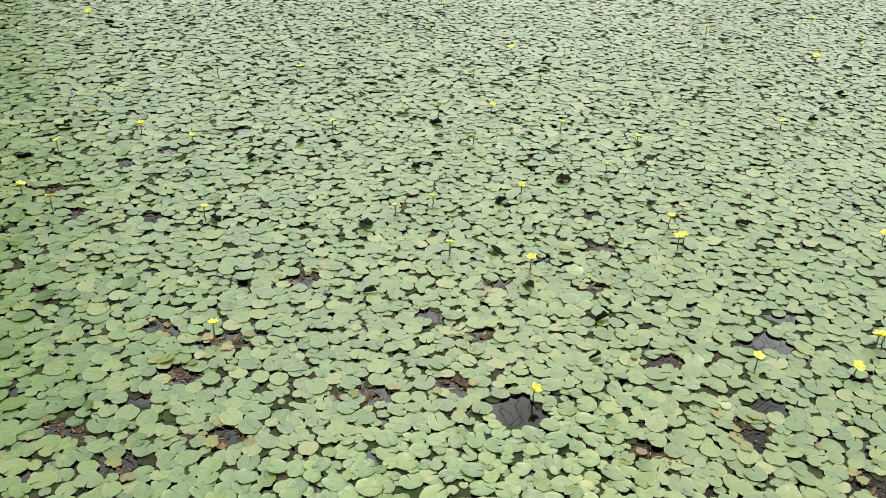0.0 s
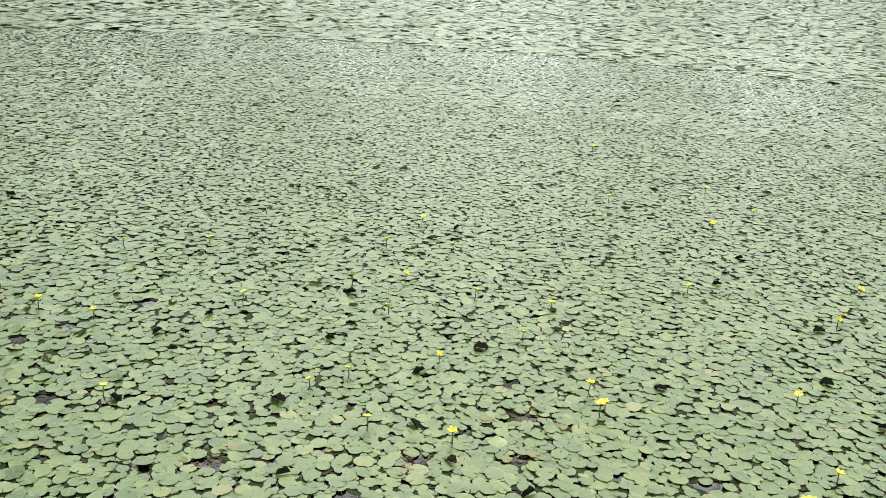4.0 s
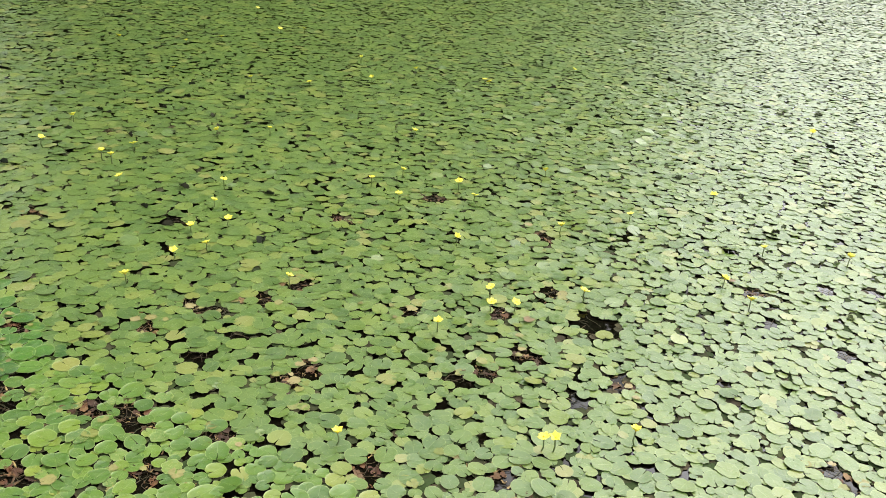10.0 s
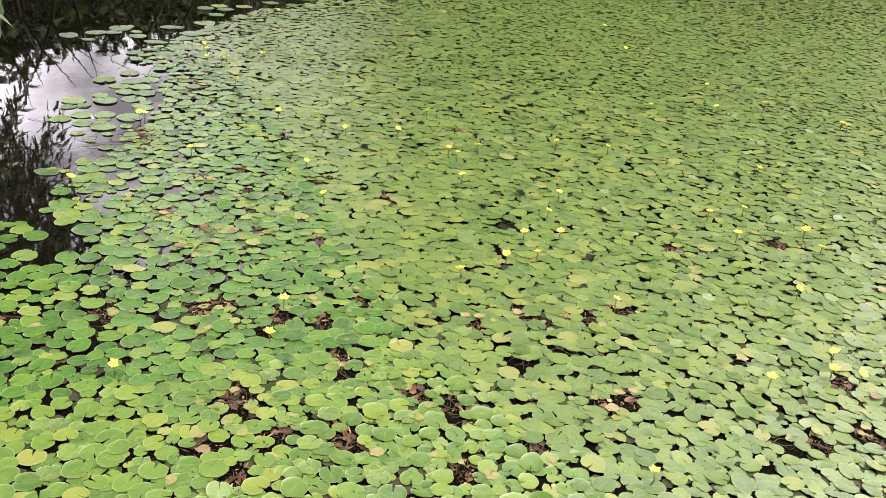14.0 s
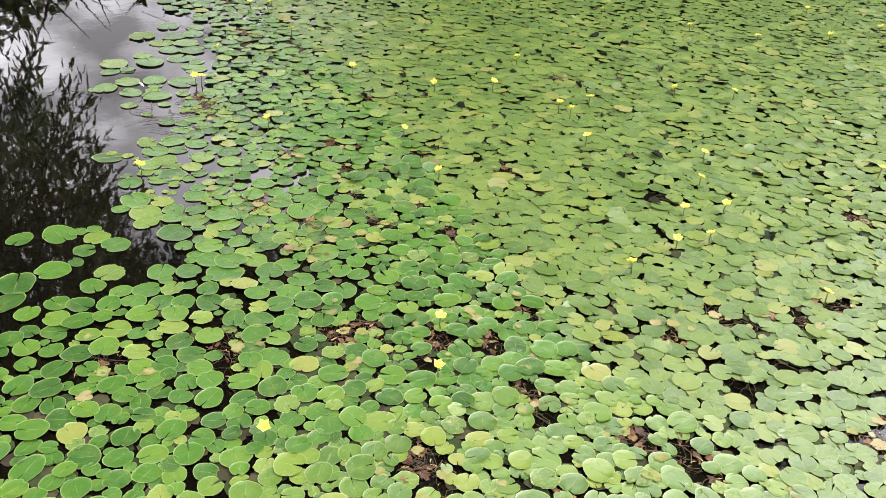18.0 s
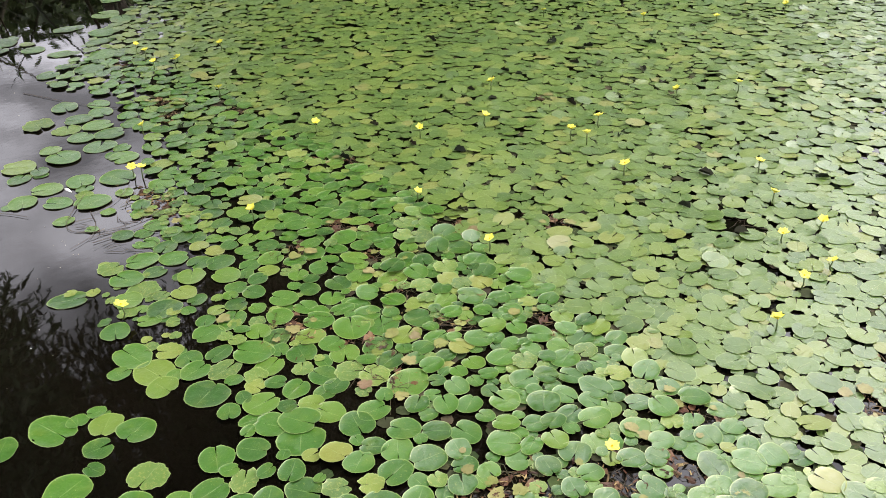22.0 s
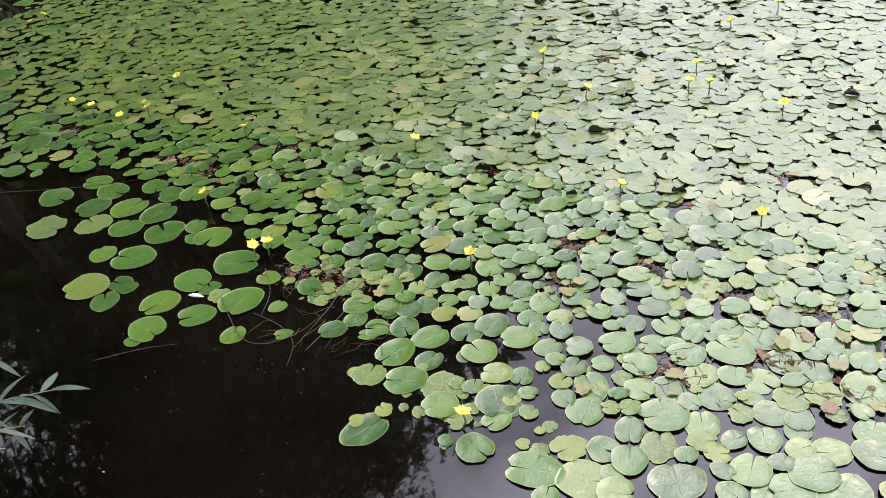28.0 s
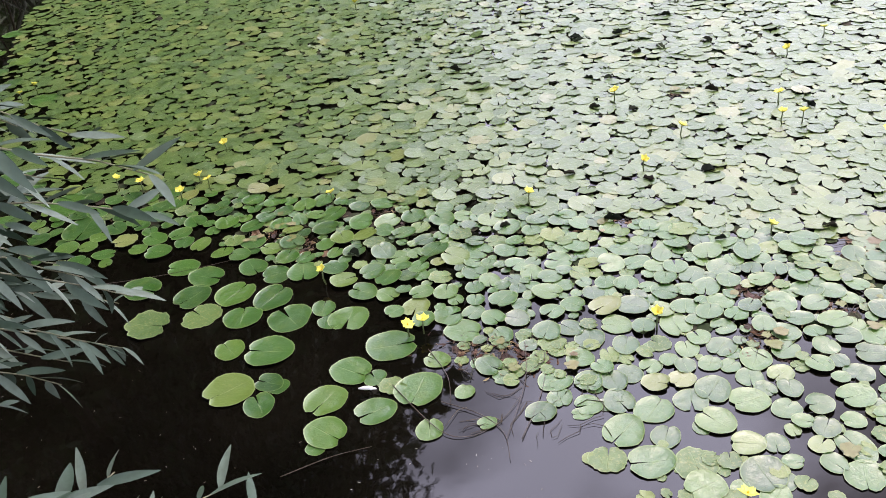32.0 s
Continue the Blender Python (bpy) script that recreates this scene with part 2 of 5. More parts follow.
M_TWIG = plain("wet_twig", (0.025, 0.017, 0.010), (0.06, 0.042, 0.026), 70.0, 0.5)
M_BARK = plain("willow_bark", (0.06, 0.05, 0.04), (0.17, 0.14, 0.11), 22.0, 0.85, 0.3, 0.9, 0.03)
M_SHOOT = plain("young_shoot", (0.10, 0.10, 0.055), (0.17, 0.165, 0.095), 120.0, 0.55)
M_WILLOW = varied("willow_leaf", [(0.024, 0.044, 0.027), (0.036, 0.062, 0.040), (0.050, 0.080, 0.054), (0.070, 0.102, 0.074), (0.13, 0.17, 0.13)], 0.6, 0.25, True, 60.0)
M_WILLOWS = varied("willow_leaves", [(0.05, 0.085, 0.03), (0.08, 0.13, 0.05), (0.11, 0.16, 0.08)], 0.5, 0.4, False, 40.0)
M_WOODS = varied("tree_leaves", [(0.03, 0.06, 0.014), (0.05, 0.095, 0.022), (0.075, 0.12, 0.03)], 0.55, 0.3, False, 5.0)
M_REED = varied("reed_blade", [(0.015, 0.026, 0.008), (0.022, 0.034, 0.011), (0.035, 0.034, 0.016), (0.08, 0.06, 0.03)], 0.6, 0.3, True, 60.0)
M_SPECK = varied("floating_speck", [(0.25, 0.25, 0.20), (0.12, 0.11, 0.07), (0.5, 0.5, 0.46)], 0.6)
M_WHITE = plain("white_down", (0.62, 0.61, 0.57), (0.8, 0.79, 0.76), 300.0, 0.7)

mw = Mat("pond_water", 0.025, 1.333)
murk = mw.noise(1.7, 4.0, 0.6, "World")
mw.set(Base_Color=mw.ramp(murk, [(0.3, (0.0012, 0.0011, 0.0007)), (0.7, (0.004, 0.0032, 0.002))]))
ripple = mw.math("ADD", mw.math("MULTIPLY", mw.noise(5.0, 2.0, 0.4, "World"), 1.0), mw.math("MULTIPLY", mw.noise(38.0, 2.0, 0.4, "World"), 0.10))
mw.bump(ripple, 0.032, 0.02)
M_WATER = mw.mat

mg = Mat("bank_ground", 0.9, 1.45, 0.2)
turf = mg.noise(3.0, 5.0, 0.65, "World")
mg.set(Base_Color=mg.ramp(turf, [(0.3, (0.045, 0.065, 0.018)), (0.55, (0.075, 0.10, 0.03)), (0.75, (0.12, 0.095, 0.055))]))
mg.bump(mg.noise(40.0, 4.0, 0.6, "World"), 0.8, 0.03)
M_GROUND = mg.mat


# ---- mesh helpers ----
def tri_mesh(name, verts, tris, mat, uv=None, smooth=True):
    """A mesh from arrays of corners and triangles, with one uv a corner."""
    verts, tris = np.asarray(verts, np.float32), np.asarray(tris, np.int32)
    me = bpy.data.meshes.new(name)
    me.vertices.add(len(verts))
    me.vertices.foreach_set("co", verts.ravel())
    me.loops.add(tris.size)
    me.loops.foreach_set("vertex_index", tris.ravel())
    me.polygons.add(len(tris))
    me.polygons.foreach_set("loop_start", np.arange(0, tris.size, 3, dtype=np.int32))
    me.polygons.foreach_set("use_smooth", np.full(len(tris), smooth))
    if uv is not None:
        layer = me.uv_layers.new(name="uv")
        layer.data.foreach_set("uv", np.asarray(uv, np.float32)[tris.ravel()].ravel())
    me.materials.append(mat)
    me.update(calc_edges=True)
    return me


def gathered(shapes, picks, mats4):
    """Corners, triangles and uvs of many placed copies: shapes is a list of (verts, tris, uv), picks the shape of each copy, mats4 its pose."""
    vs, ts, us, base = [], [], [], 0
    for k, (v, t, u) in enumerate(shapes):
        m = mats4[picks == k]
        if not len(m):
            continue
        placed = np.einsum("nij,vj->nvi", m[:, :3, :3], v) + m[:, None, :3, 3]
        vs.append(placed.reshape(-1, 3))
        ts.append((t[None] + (base + np.arange(len(m)) * len(v))[:, None, None]).reshape(-1, 3))
        us.append(np.tile(u, (len(m), 1)))
        base += len(m) * len(v)
    return np.concatenate(vs), np.concatenate(ts), np.concatenate(us)


def poses(x, y, z, heading, lean, lean_way, sx, sy=None, sz=None):
    """Poses as 4 x 4 arrays: a turn about z, then a small lean towards lean_way, then a scale."""
    n = len(x)
    sy, sz = sx if sy is None else sy, sx if sz is None else sz
    c, s, z0 = np.cos(heading), np.sin(heading), np.zeros(n)
    turn = np.stack([np.stack([c, -s, z0], -1), np.stack([s, c, z0], -1), np.stack([z0, z0, z0 + 1], -1)], 1)
    ax, ay, ca, sa = -np.sin(lean_way), np.cos(lean_way), np.cos(lean), np.sin(lean)
    k = np.zeros((n, 3, 3))
    k[:, 0, 2], k[:, 1, 2], k[:, 2, 0], k[:, 2, 1] = ay, -ax, -ay, ax
    tip = np.eye(3)[None] + sa[:, None, None] * k + (1 - ca)[:, None, None] * (k @ k)
    out = np.zeros((n, 4, 4))
    out[:, :3, :3] = tip @ turn * np.stack([sx, sy, sz], -1)[:, None, :]
    out[:, :3, 3], out[:, 3, 3] = np.stack([x, y, z], -1), 1
    return out


def part(name, me, parent, m=None, label=""):
    ob = new(name, me)
    ob.parent = parent
    if m is not None:
        ob.matrix_basis = m
    return tagged(ob, label)


def thing(name, at, label, category, group=""):
    ob = new(name)
    ob.empty_display_size = 0.02
    ob.location = at
    return tagged(ob, label, category, group)


def tube(points, radii, sides=6):
    """Corners and triangles of a closed tapering tube along points."""
    pts = [Vector(p) for p in points]
    v, t = [], []
    for i, p in enumerate(pts):
        way = (pts[min(i + 1, len(pts) - 1)] - pts[max(i - 1, 0)]).normalized()
        side = way.cross(Vector((0.31, 0.17, 0.93)))
        side = side.normalized() if side.length > 1e-4 else Vector((1, 0, 0))
        up = side.cross(way)
        for k in range(sides):
            a = math.tau * k / sides
            v.append(p + (side * math.cos(a) + up * math.sin(a)) * radii[i])
    for i in range(len(pts) - 1):
        for k in range(sides):
            a, b, c, d = i * sides + k, i * sides + (k + 1) % sides, (i + 1) * sides + k, (i + 1) * sides + (k + 1) % sides
            t += [(a, b, d), (a, d, c)]
    for row, flip in ((0, False), (len(pts) - 1, True)):
        for k in range(1, sides - 1):
            f = (row * sides, row * sides + k + 1, row * sides + k)
            t.append(f[::-1] if flip else f)
    return np.array(v), np.array(t)


def bent(a, b, sag, n, rng, wild=0.0):
    """Points from a to b with a sag and a little wander."""
    a, b = Vector(a), Vector(b)
    out = []
    for i in range(n):
        f = i / (n - 1)
        p = a.lerp(b, f) + Vector((0, 0, -sag * 4 * f * (1 - f)))
        if 0 < i < n - 1:
            p += Vector([rng.uniform(-wild, wild) for _ in range(3)])
        out.append(p)
    return out


def inside(poly, x, y):
    """Which of the points lie in the polygon."""
    res = np.zeros(len(x), bool)
    for (x1, y1), (x2, y2) in zip(poly, poly[1:] + poly[:1]):
        hit = ((y1 > y) != (y2 > y)) & (x < (x2 - x1) * (y - y1) / (y2 - y1 + 1e-12) + x1)
        res ^= hit
    return res


# ---- ground, bank and water ----
SHORE = [(-0.5, 0.06), (0.6, 0.35), (3.0, 0.7), (8.0, 1.2), (22.0, 5.0), (38.0, 20.0), (36.0, 45.0), (14.0, 62.0), (-8.0, 50.0), (-13.0, 24.0), (-10.6, 9.0),
         (-9.4, 5.0), (-8.3, 2.6), (-8.0, 0.8), (-7.3, -0.5), (-6.2, -1.0), (-5.0, -1.05), (-3.8, -0.98), (-2.75, -0.72), (-1.6, -0.3)]


def smooth_ring(ring, steps):
    out, n = [], len(ring)
    for i in range(n):
        p = [np.array(ring[(i + k - 1) % n]) for k in range(4)]
        for s in range(steps):
            u = s / steps
            out.append(0.5 * (2 * p[1] + (p[2] - p[0]) * u + (2 * p[0] - 5 * p[1] + 4 * p[2] - p[3]) * u**2 + (3 * p[1] - p[0] - 3 * p[2] + p[3]) * u**3))
    return np.array(out)


shore = smooth_ring(SHORE, 6)
middle = np.array([4.0, 15.0])
out_way = shore - middle
out_way /= np.linalg.norm(out_way, axis=1)[:, None]
rings = [(-6.0, -1.2), (-2.5, -0.9), (-0.8, -0.6), (-0.25, -0.3), (-0.02, -0.06), (0.06, 0.05), (0.25, 0.12), (0.8, 0.16), (3.0, 0.3), (12.0, 0.8), (60.0, 1.2), (400.0, 1.5), (2500.0, 1.5)]
rng = random.Random(3)
gv = [(middle[0], middle[1], -1.3)]
for off, z in rings:
    for (x, y), (ux, uy) in zip(shore, out_way):
        gv.append((x + ux * off, y + uy * off, z + (0.03 * noise.noise(Vector((x * 1.7, y * 1.7, off))) if off < 100 else 0)))
n = len(shore)
gt = [(0, 1 + k, 1 + (k + 1) % n) for k in range(n)]
for r in range(len(rings) - 1):
    for k in range(n):
        a, b, c, d = 1 + r * n + k, 1 + r * n + (k + 1) % n, 1 + (r + 1) * n + k, 1 + (r + 1) * n + (k + 1) % n
        gt += [(a, c, d), (a, d, b)]
tagged(new("ground", tri_mesh("ground", gv, gt, M_GROUND)), "grassy earth bank round the pond", "ground", kind="structure")

wv = [(middle[0], middle[1], 0.0)] + [(x + ux * 0.04, y + uy * 0.04, 0.0) for (x, y), (ux, uy) in zip(shore, out_way)]
wt = [(0, 1 + k, 1 + (k + 1) % n) for k in range(n)]
tagged(new("water", tri_mesh("water", wv, wt, M_WATER, smooth=False)), "still dark pond water mirroring trees and cloud", "water", kind="structure")


# ---- the floating leaves ----
def pad_shape(n, seed, ragged=0.0, rim=True, mid=True, shade_skirt=False):
    """A round leaf of radius 1 with a notch towards +x, its edge a little wavy: corners, triangles, uvs."""
    r = random.Random(seed)
    gap = r.choice((0.015, 0.03, 0.04, 0.06, 0.09, 0.14))
    ph = [r.uniform(0, math.tau) for _ in range(4)]
    cup, wave = r.uniform(-0.006, 0.03), r.uniform(0.006, 0.020)
    ang = np.linspace(gap, math.tau - gap, n)
    rad = 1 + 0.040 * np.cos(2 * ang + ph[0]) + 0.032 * np.cos(3 * ang + ph[1]) + 0.016 * np.cos(5 * ang + ph[2]) + 0.012 * np.cos(7 * ang + ph[3])
    for end in (gap, math.tau - gap):
        rad *= 1 - r.uniform(0.12, 0.24) * np.exp(-(((ang - end) / 0.2) ** 2))
    if ragged:
        bite = sum(np.cos(f * ang + r.uniform(0, math.tau)) / f**0.5 for f in (3, 5, 8, 11, 15, 19))
        rad *= 1 - ragged * np.clip(0.22 + 0.38 * bite, 0, 1.1)
    stretch = r.uniform(0.95, 1.12)
    edge = np.stack([rad * np.cos(ang) * stretch, rad * np.sin(ang) / stretch], -1)
    z = cup + 0.03 * r.random() ** 2 + wave * np.sin(3 * ang + ph[2]) + wave * np.sin(5 * ang + ph[3])
    apex = np.array([r.uniform(-0.02, 0.16), 0.0])
    v, t = [(*apex, -0.012)], []
    share = [0.0]
    if mid:
        half = apex + (edge - apex) * 0.6
        v += [(x, y, 0.4 * h + 0.006) for (x, y), h in zip(half, z)]
        t += [(0, 1 + k, 2 + k) for k in range(n - 1)]
        base = 1 + n
        share += [0.6] * n
        if rim:
            share += [0.91] * n
            v += [(x, y, 0.8 * h - 0.008) for (x, y), h in zip(apex + (edge - apex) * 0.91, z)]
            for k in range(n - 1):
                t += [(1 + k, base + k, base + k + 1), (1 + k, base + k + 1, 2 + k)]
            base += n
        v += [(x, y, h) for (x, y), h in zip(edge, z + (0.012 if rim else 0))]
        for k in range(n - 1):
            t += [(base - n + k, base + k, base + k + 1), (base - n + k, base + k + 1, base - n + 1 + k)]
    else:
        base = 1
        v += [(x, y, h) for (x, y), h in zip(edge, z)]
        t += [(0, 1 + k, 2 + k) for k in range(n - 1)]
    share += [1.0] * n
    # strip hung below the edge to carry the painted shadow line
    rim = rim or shade_skirt
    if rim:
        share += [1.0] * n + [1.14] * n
        low, lip, deep = len(v), 0.0 if shade_skirt else 0.012, 0.045 if shade_skirt else 0.035
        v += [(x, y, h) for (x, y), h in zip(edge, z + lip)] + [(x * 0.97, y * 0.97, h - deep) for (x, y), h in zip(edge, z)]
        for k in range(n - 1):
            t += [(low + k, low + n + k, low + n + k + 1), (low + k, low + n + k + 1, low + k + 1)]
    v = np.array(v, float)
    way = v[:, :2] - apex
    way /= np.maximum(np.hypot(way[:, 0], way[:, 1]), 1e-6)[:, None]
    return v, np.array(t), 0.5 + 0.5 * way * np.array(share)[:, None]


# Leaves of the loose fringe that can be told one by one: x, y, radius, by stretch of the edge.
PADS_FAR_WEST = [(-7.00, 1.31, 0.061), (-6.99, 1.98, 0.051), (-6.95, 1.20, 0.060), (-6.88, 1.32, 0.052), (-6.85, 1.62, 0.053), (-6.84, 1.76, 0.041), (-6.65, 1.38, 0.059), (-6.37, 0.54, 0.071),
                 (-6.36, 0.84, 0.054), (-6.26, 0.38, 0.059), (-6.26, 0.62, 0.035), (-6.25, 0.48, 0.052), (-6.21, 0.22, 0.061), (-6.15, 0.61, 0.052), (-6.09, 0.32, 0.037), (-6.04, 0.87, 0.052),
                 (-5.99, 0.68, 0.051), (-5.74, 0.53, 0.048), (-5.31, 0.44, 0.052), (-5.25, 0.55, 0.043), (-5.20, 0.30, 0.059), (-5.16, 0.52, 0.048), (-5.15, 0.43, 0.050), (-5.08, 0.36, 0.052),
                 (-5.05, 0.58, 0.040), (-5.04, 0.46, 0.052), (-4.97, 0.56, 0.041), (-4.97, 0.37, 0.046), (-4.94, 0.25, 0.037), (-4.93, 0.46, 0.052)]
PADS_REEDS = [(-6.47, 1.09, 0.070), (-6.16, 0.95, 0.070), (-6.33, 1.12, 0.066), (-5.84, 0.82, 0.070), (-5.68, 0.69, 0.068), (-6.96, 1.48, 0.060), (-6.54, 1.59, 0.066),
              (-6.72, 1.22, 0.050), (-7.10, 1.72, 0.055), (-7.22, 2.06, 0.060), (-7.34, 2.34, 0.052), (-7.02, 1.86, 0.048)]
PADS_WEST = [(-4.90, 0.58, 0.044), (-4.87, 0.12, 0.056), (-4.85, 0.39, 0.055), (-4.84, 0.26, 0.056), (-4.79, 0.16, 0.032), (-4.78, 0.44, 0.031), (-4.78, 0.09, 0.037), (-4.70, 0.41, 0.049),
             (-4.64, 0.13, 0.047), (-4.62, 0.23, 0.047), (-4.60, 0.04, 0.045), (-4.56, 0.33, 0.057), (-4.56, 0.22, 0.027), (-4.55, 0.48, 0.036), (-4.52, 0.12, 0.042), (-4.51, 0.20, 0.030),
             (-4.46, 0.46, 0.037), (-4.45, 0.20, 0.053), (-4.44, 0.30, 0.029), (-4.41, 0.41, 0.043), (-4.39, 0.09, 0.030), (-4.35, 0.21, 0.022), (-4.32, 0.30, 0.031), (-4.28, 0.13, 0.019),
             (-4.28, 0.27, 0.023), (-3.51, -0.37, 0.035), (-3.50, -0.27, 0.049), (-3.49, -0.22, 0.022), (-3.49, -0.18, 0.020), (-3.44, -0.18, 0.035), (-3.38, -0.14, 0.039), (-3.38, -0.22, 0.031)]
PADS_MIDDLE = [(-4.32, 0.41, 0.029), (-4.22, 0.44, 0.034), (-4.18, 0.18, 0.031), (-4.17, 0.46, 0.030), (-4.17, 0.28, 0.036), (-4.15, 0.23, 0.027), (-4.13, 0.36, 0.030), (-4.12, 0.43, 0.034),
               (-4.10, 0.29, 0.031), (-4.09, 0.22, 0.029), (-4.07, 0.49, 0.035), (-4.05, 0.30, 0.031), (-4.04, 0.42, 0.031), (-4.03, 0.24, 0.034), (-4.02, 0.33, 0.029), (-4.01, 0.16, 0.043),
               (-3.98, 0.36, 0.024), (-3.96, -0.06, 0.044), (-3.96, 0.23, 0.039), (-3.95, 0.09, 0.043), (-3.94, 0.51, 0.038), (-3.93, 0.16, 0.030), (-3.91, 0.43, 0.027), (-3.89, 0.27, 0.035),
               (-3.87, 0.10, 0.043), (-3.86, 0.39, 0.025), (-3.85, 0.05, 0.037), (-3.85, 0.31, 0.038)]
PADS_POINT = [(-3.84, 0.52, 0.028), (-3.84, 0.45, 0.032), (-3.84, 0.22, 0.038), (-3.82, 0.39, 0.022), (-3.80, -0.03, 0.015), (-3.79, 0.06, 0.018), (-3.78, 0.29, 0.038), (-3.78, 0.17, 0.032),
              (-3.78, 0.36, 0.029), (-3.77, 0.42, 0.035), (-3.76, 0.03, 0.008), (-3.75, 0.10, 0.043), (-3.75, 0.33, 0.023), (-3.74, -0.03, 0.036), (-3.73, 0.05, 0.028), (-3.73, 0.18, 0.025),
              (-3.72, 0.38, 0.028), (-3.71, 0.52, 0.031), (-3.71, 0.28, 0.029), (-3.71, 0.46, 0.031), (-3.70, 0.14, 0.019), (-3.70, 0.22, 0.016), (-3.64, 0.24, 0.028), (-3.63, 0.15, 0.025),
              (-3.62, -0.04, 0.047), (-3.59, 0.27, 0.023), (-3.59, 0.20, 0.037), (-3.58, -0.09, 0.025)]
PADS_EAST = [(-3.58, 0.13, 0.037), (-3.58, 0.34, 0.036), (-3.57, 0.41, 0.029), (-3.54, 0.48, 0.034), (-3.53, -0.03, 0.047), (-3.53, 0.54, 0.034), (-3.52, 0.05, 0.031), (-3.52, 0.29, 0.034),
             (-3.51, 0.36, 0.030), (-3.50, 0.22, 0.030), (-3.50, 0.43, 0.031), (-3.50, 0.51, 0.028), (-3.49, 0.00, 0.020), (-3.49, 0.11, 0.030), (-3.47, 0.04, 0.034), (-3.47, 0.37, 0.027),
             (-3.47, -0.04, 0.035), (-3.46, 0.59, 0.038), (-3.45, 0.24, 0.033), (-3.44, 0.42, 0.027), (-3.44, 0.17, 0.046), (-3.44, 0.35, 0.037), (-3.43, 0.09, 0.037), (-3.43, 0.46, 0.028),
             (-3.40, 0.30, 0.034), (-3.38, 0.02, 0.047), (-3.38, 0.45, 0.034), (-3.37, 0.17, 0.034)]
PADS_COVE = [(-3.36, 0.13, 0.029), (-3.36, 0.25, 0.036), (-3.36, 0.39, 0.046), (-3.34, 0.32, 0.031), (-3.33, 0.11, 0.025), (-3.32, 0.45, 0.042), (-3.31, 0.22, 0.025), (-3.31, 0.15, 0.023),
             (-3.30, 0.27, 0.022), (-3.29, 0.32, 0.034), (-3.28, 0.53, 0.036), (-3.27, 0.09, 0.037), (-3.26, 0.39, 0.035), (-3.26, 0.24, 0.033), (-3.26, 0.17, 0.031), (-3.24, 0.05, 0.025),
             (-3.23, 0.29, 0.035), (-3.21, 0.21, 0.025), (-3.21, 0.24, 0.027), (-3.20, 0.07, 0.036), (-3.20, 0.17, 0.026), (-3.20, 0.38, 0.032), (-3.17, 0.12, 0.042), (-3.15, 0.18, 0.034),
             (-3.12, 0.09, 0.046), (-3.11, 0.36, 0.046), (-3.09, 0.25, 0.033), (-3.08, 0.20, 0.038)]
PADS_BAY = [(-3.33, -0.25, 0.021), (-3.31, -0.31, 0.044), (-3.28, -0.40, 0.050), (-3.24, -0.18, 0.041), (-3.20, -0.43, 0.041), (-3.19, -0.23, 0.033), (-3.19, -0.06, 0.037), (-3.15, -0.32, 0.031),
            (-3.14, -0.17, 0.028), (-3.13, -0.39, 0.031), (-3.12, -0.27, 0.033), (-3.12, -0.11, 0.035), (-3.10, -0.05, 0.031), (-3.08, -0.33, 0.032), (-3.08, -0.15, 0.030), (-3.05, -0.09, 0.032),
            (-3.03, -0.04, 0.030), (-3.03, -0.34, 0.031), (-3.00, 0.02, 0.036), (-2.98, -0.21, 0.035)]
PADS_TORN = [(-4.22, 0.35, 0.020), (-4.20, 0.40, 0.032), (-4.07, 0.38, 0.024), (-4.03, 0.08, 0.037), (-3.97, 0.44, 0.028), (-3.95, -0.00, 0.019), (-3.81, 0.12, 0.023), (-3.80, 0.03, 0.024),
             (-3.68, 0.09, 0.020), (-3.58, 0.03, 0.034), (-3.54, 0.24, 0.022), (-3.18, 0.32, 0.037)]
FRINGE = PADS_FAR_WEST + PADS_REEDS + PADS_WEST + PADS_MIDDLE + PADS_POINT + PADS_EAST + PADS_COVE + PADS_BAY + PADS_TORN

# The closed mat of leaves.
MAT = [(-2.7, -0.62), (-3.02, -0.5), (-3.1, -0.2), (-3.2, 0.02), (-3.45, 0.03), (-3.6, 0.12), (-3.75, 0.22), (-4.08, 0.33), (-4.35, 0.37), (-4.55, 0.42), (-4.72, 0.52),
       (-5.05, 0.63), (-5.4, 0.58), (-5.6, 0.48), (-5.95, 0.72), (-6.3, 1.05), (-6.78, 1.5), (-7.08, 2.0), (-7.48, 2.6), (-7.95, 5.0), (-8.6, 12.0), (-11.0, 24.0), (-7.0, 47.0),
       (13.0, 58.0), (33.0, 44.0), (34.0, 21.0), (20.0, 6.0), (8.0, 1.7), (3.0, 1.0), (0.4, 0.5), (-0.8, 0.2), (-1.8, -0.25)]

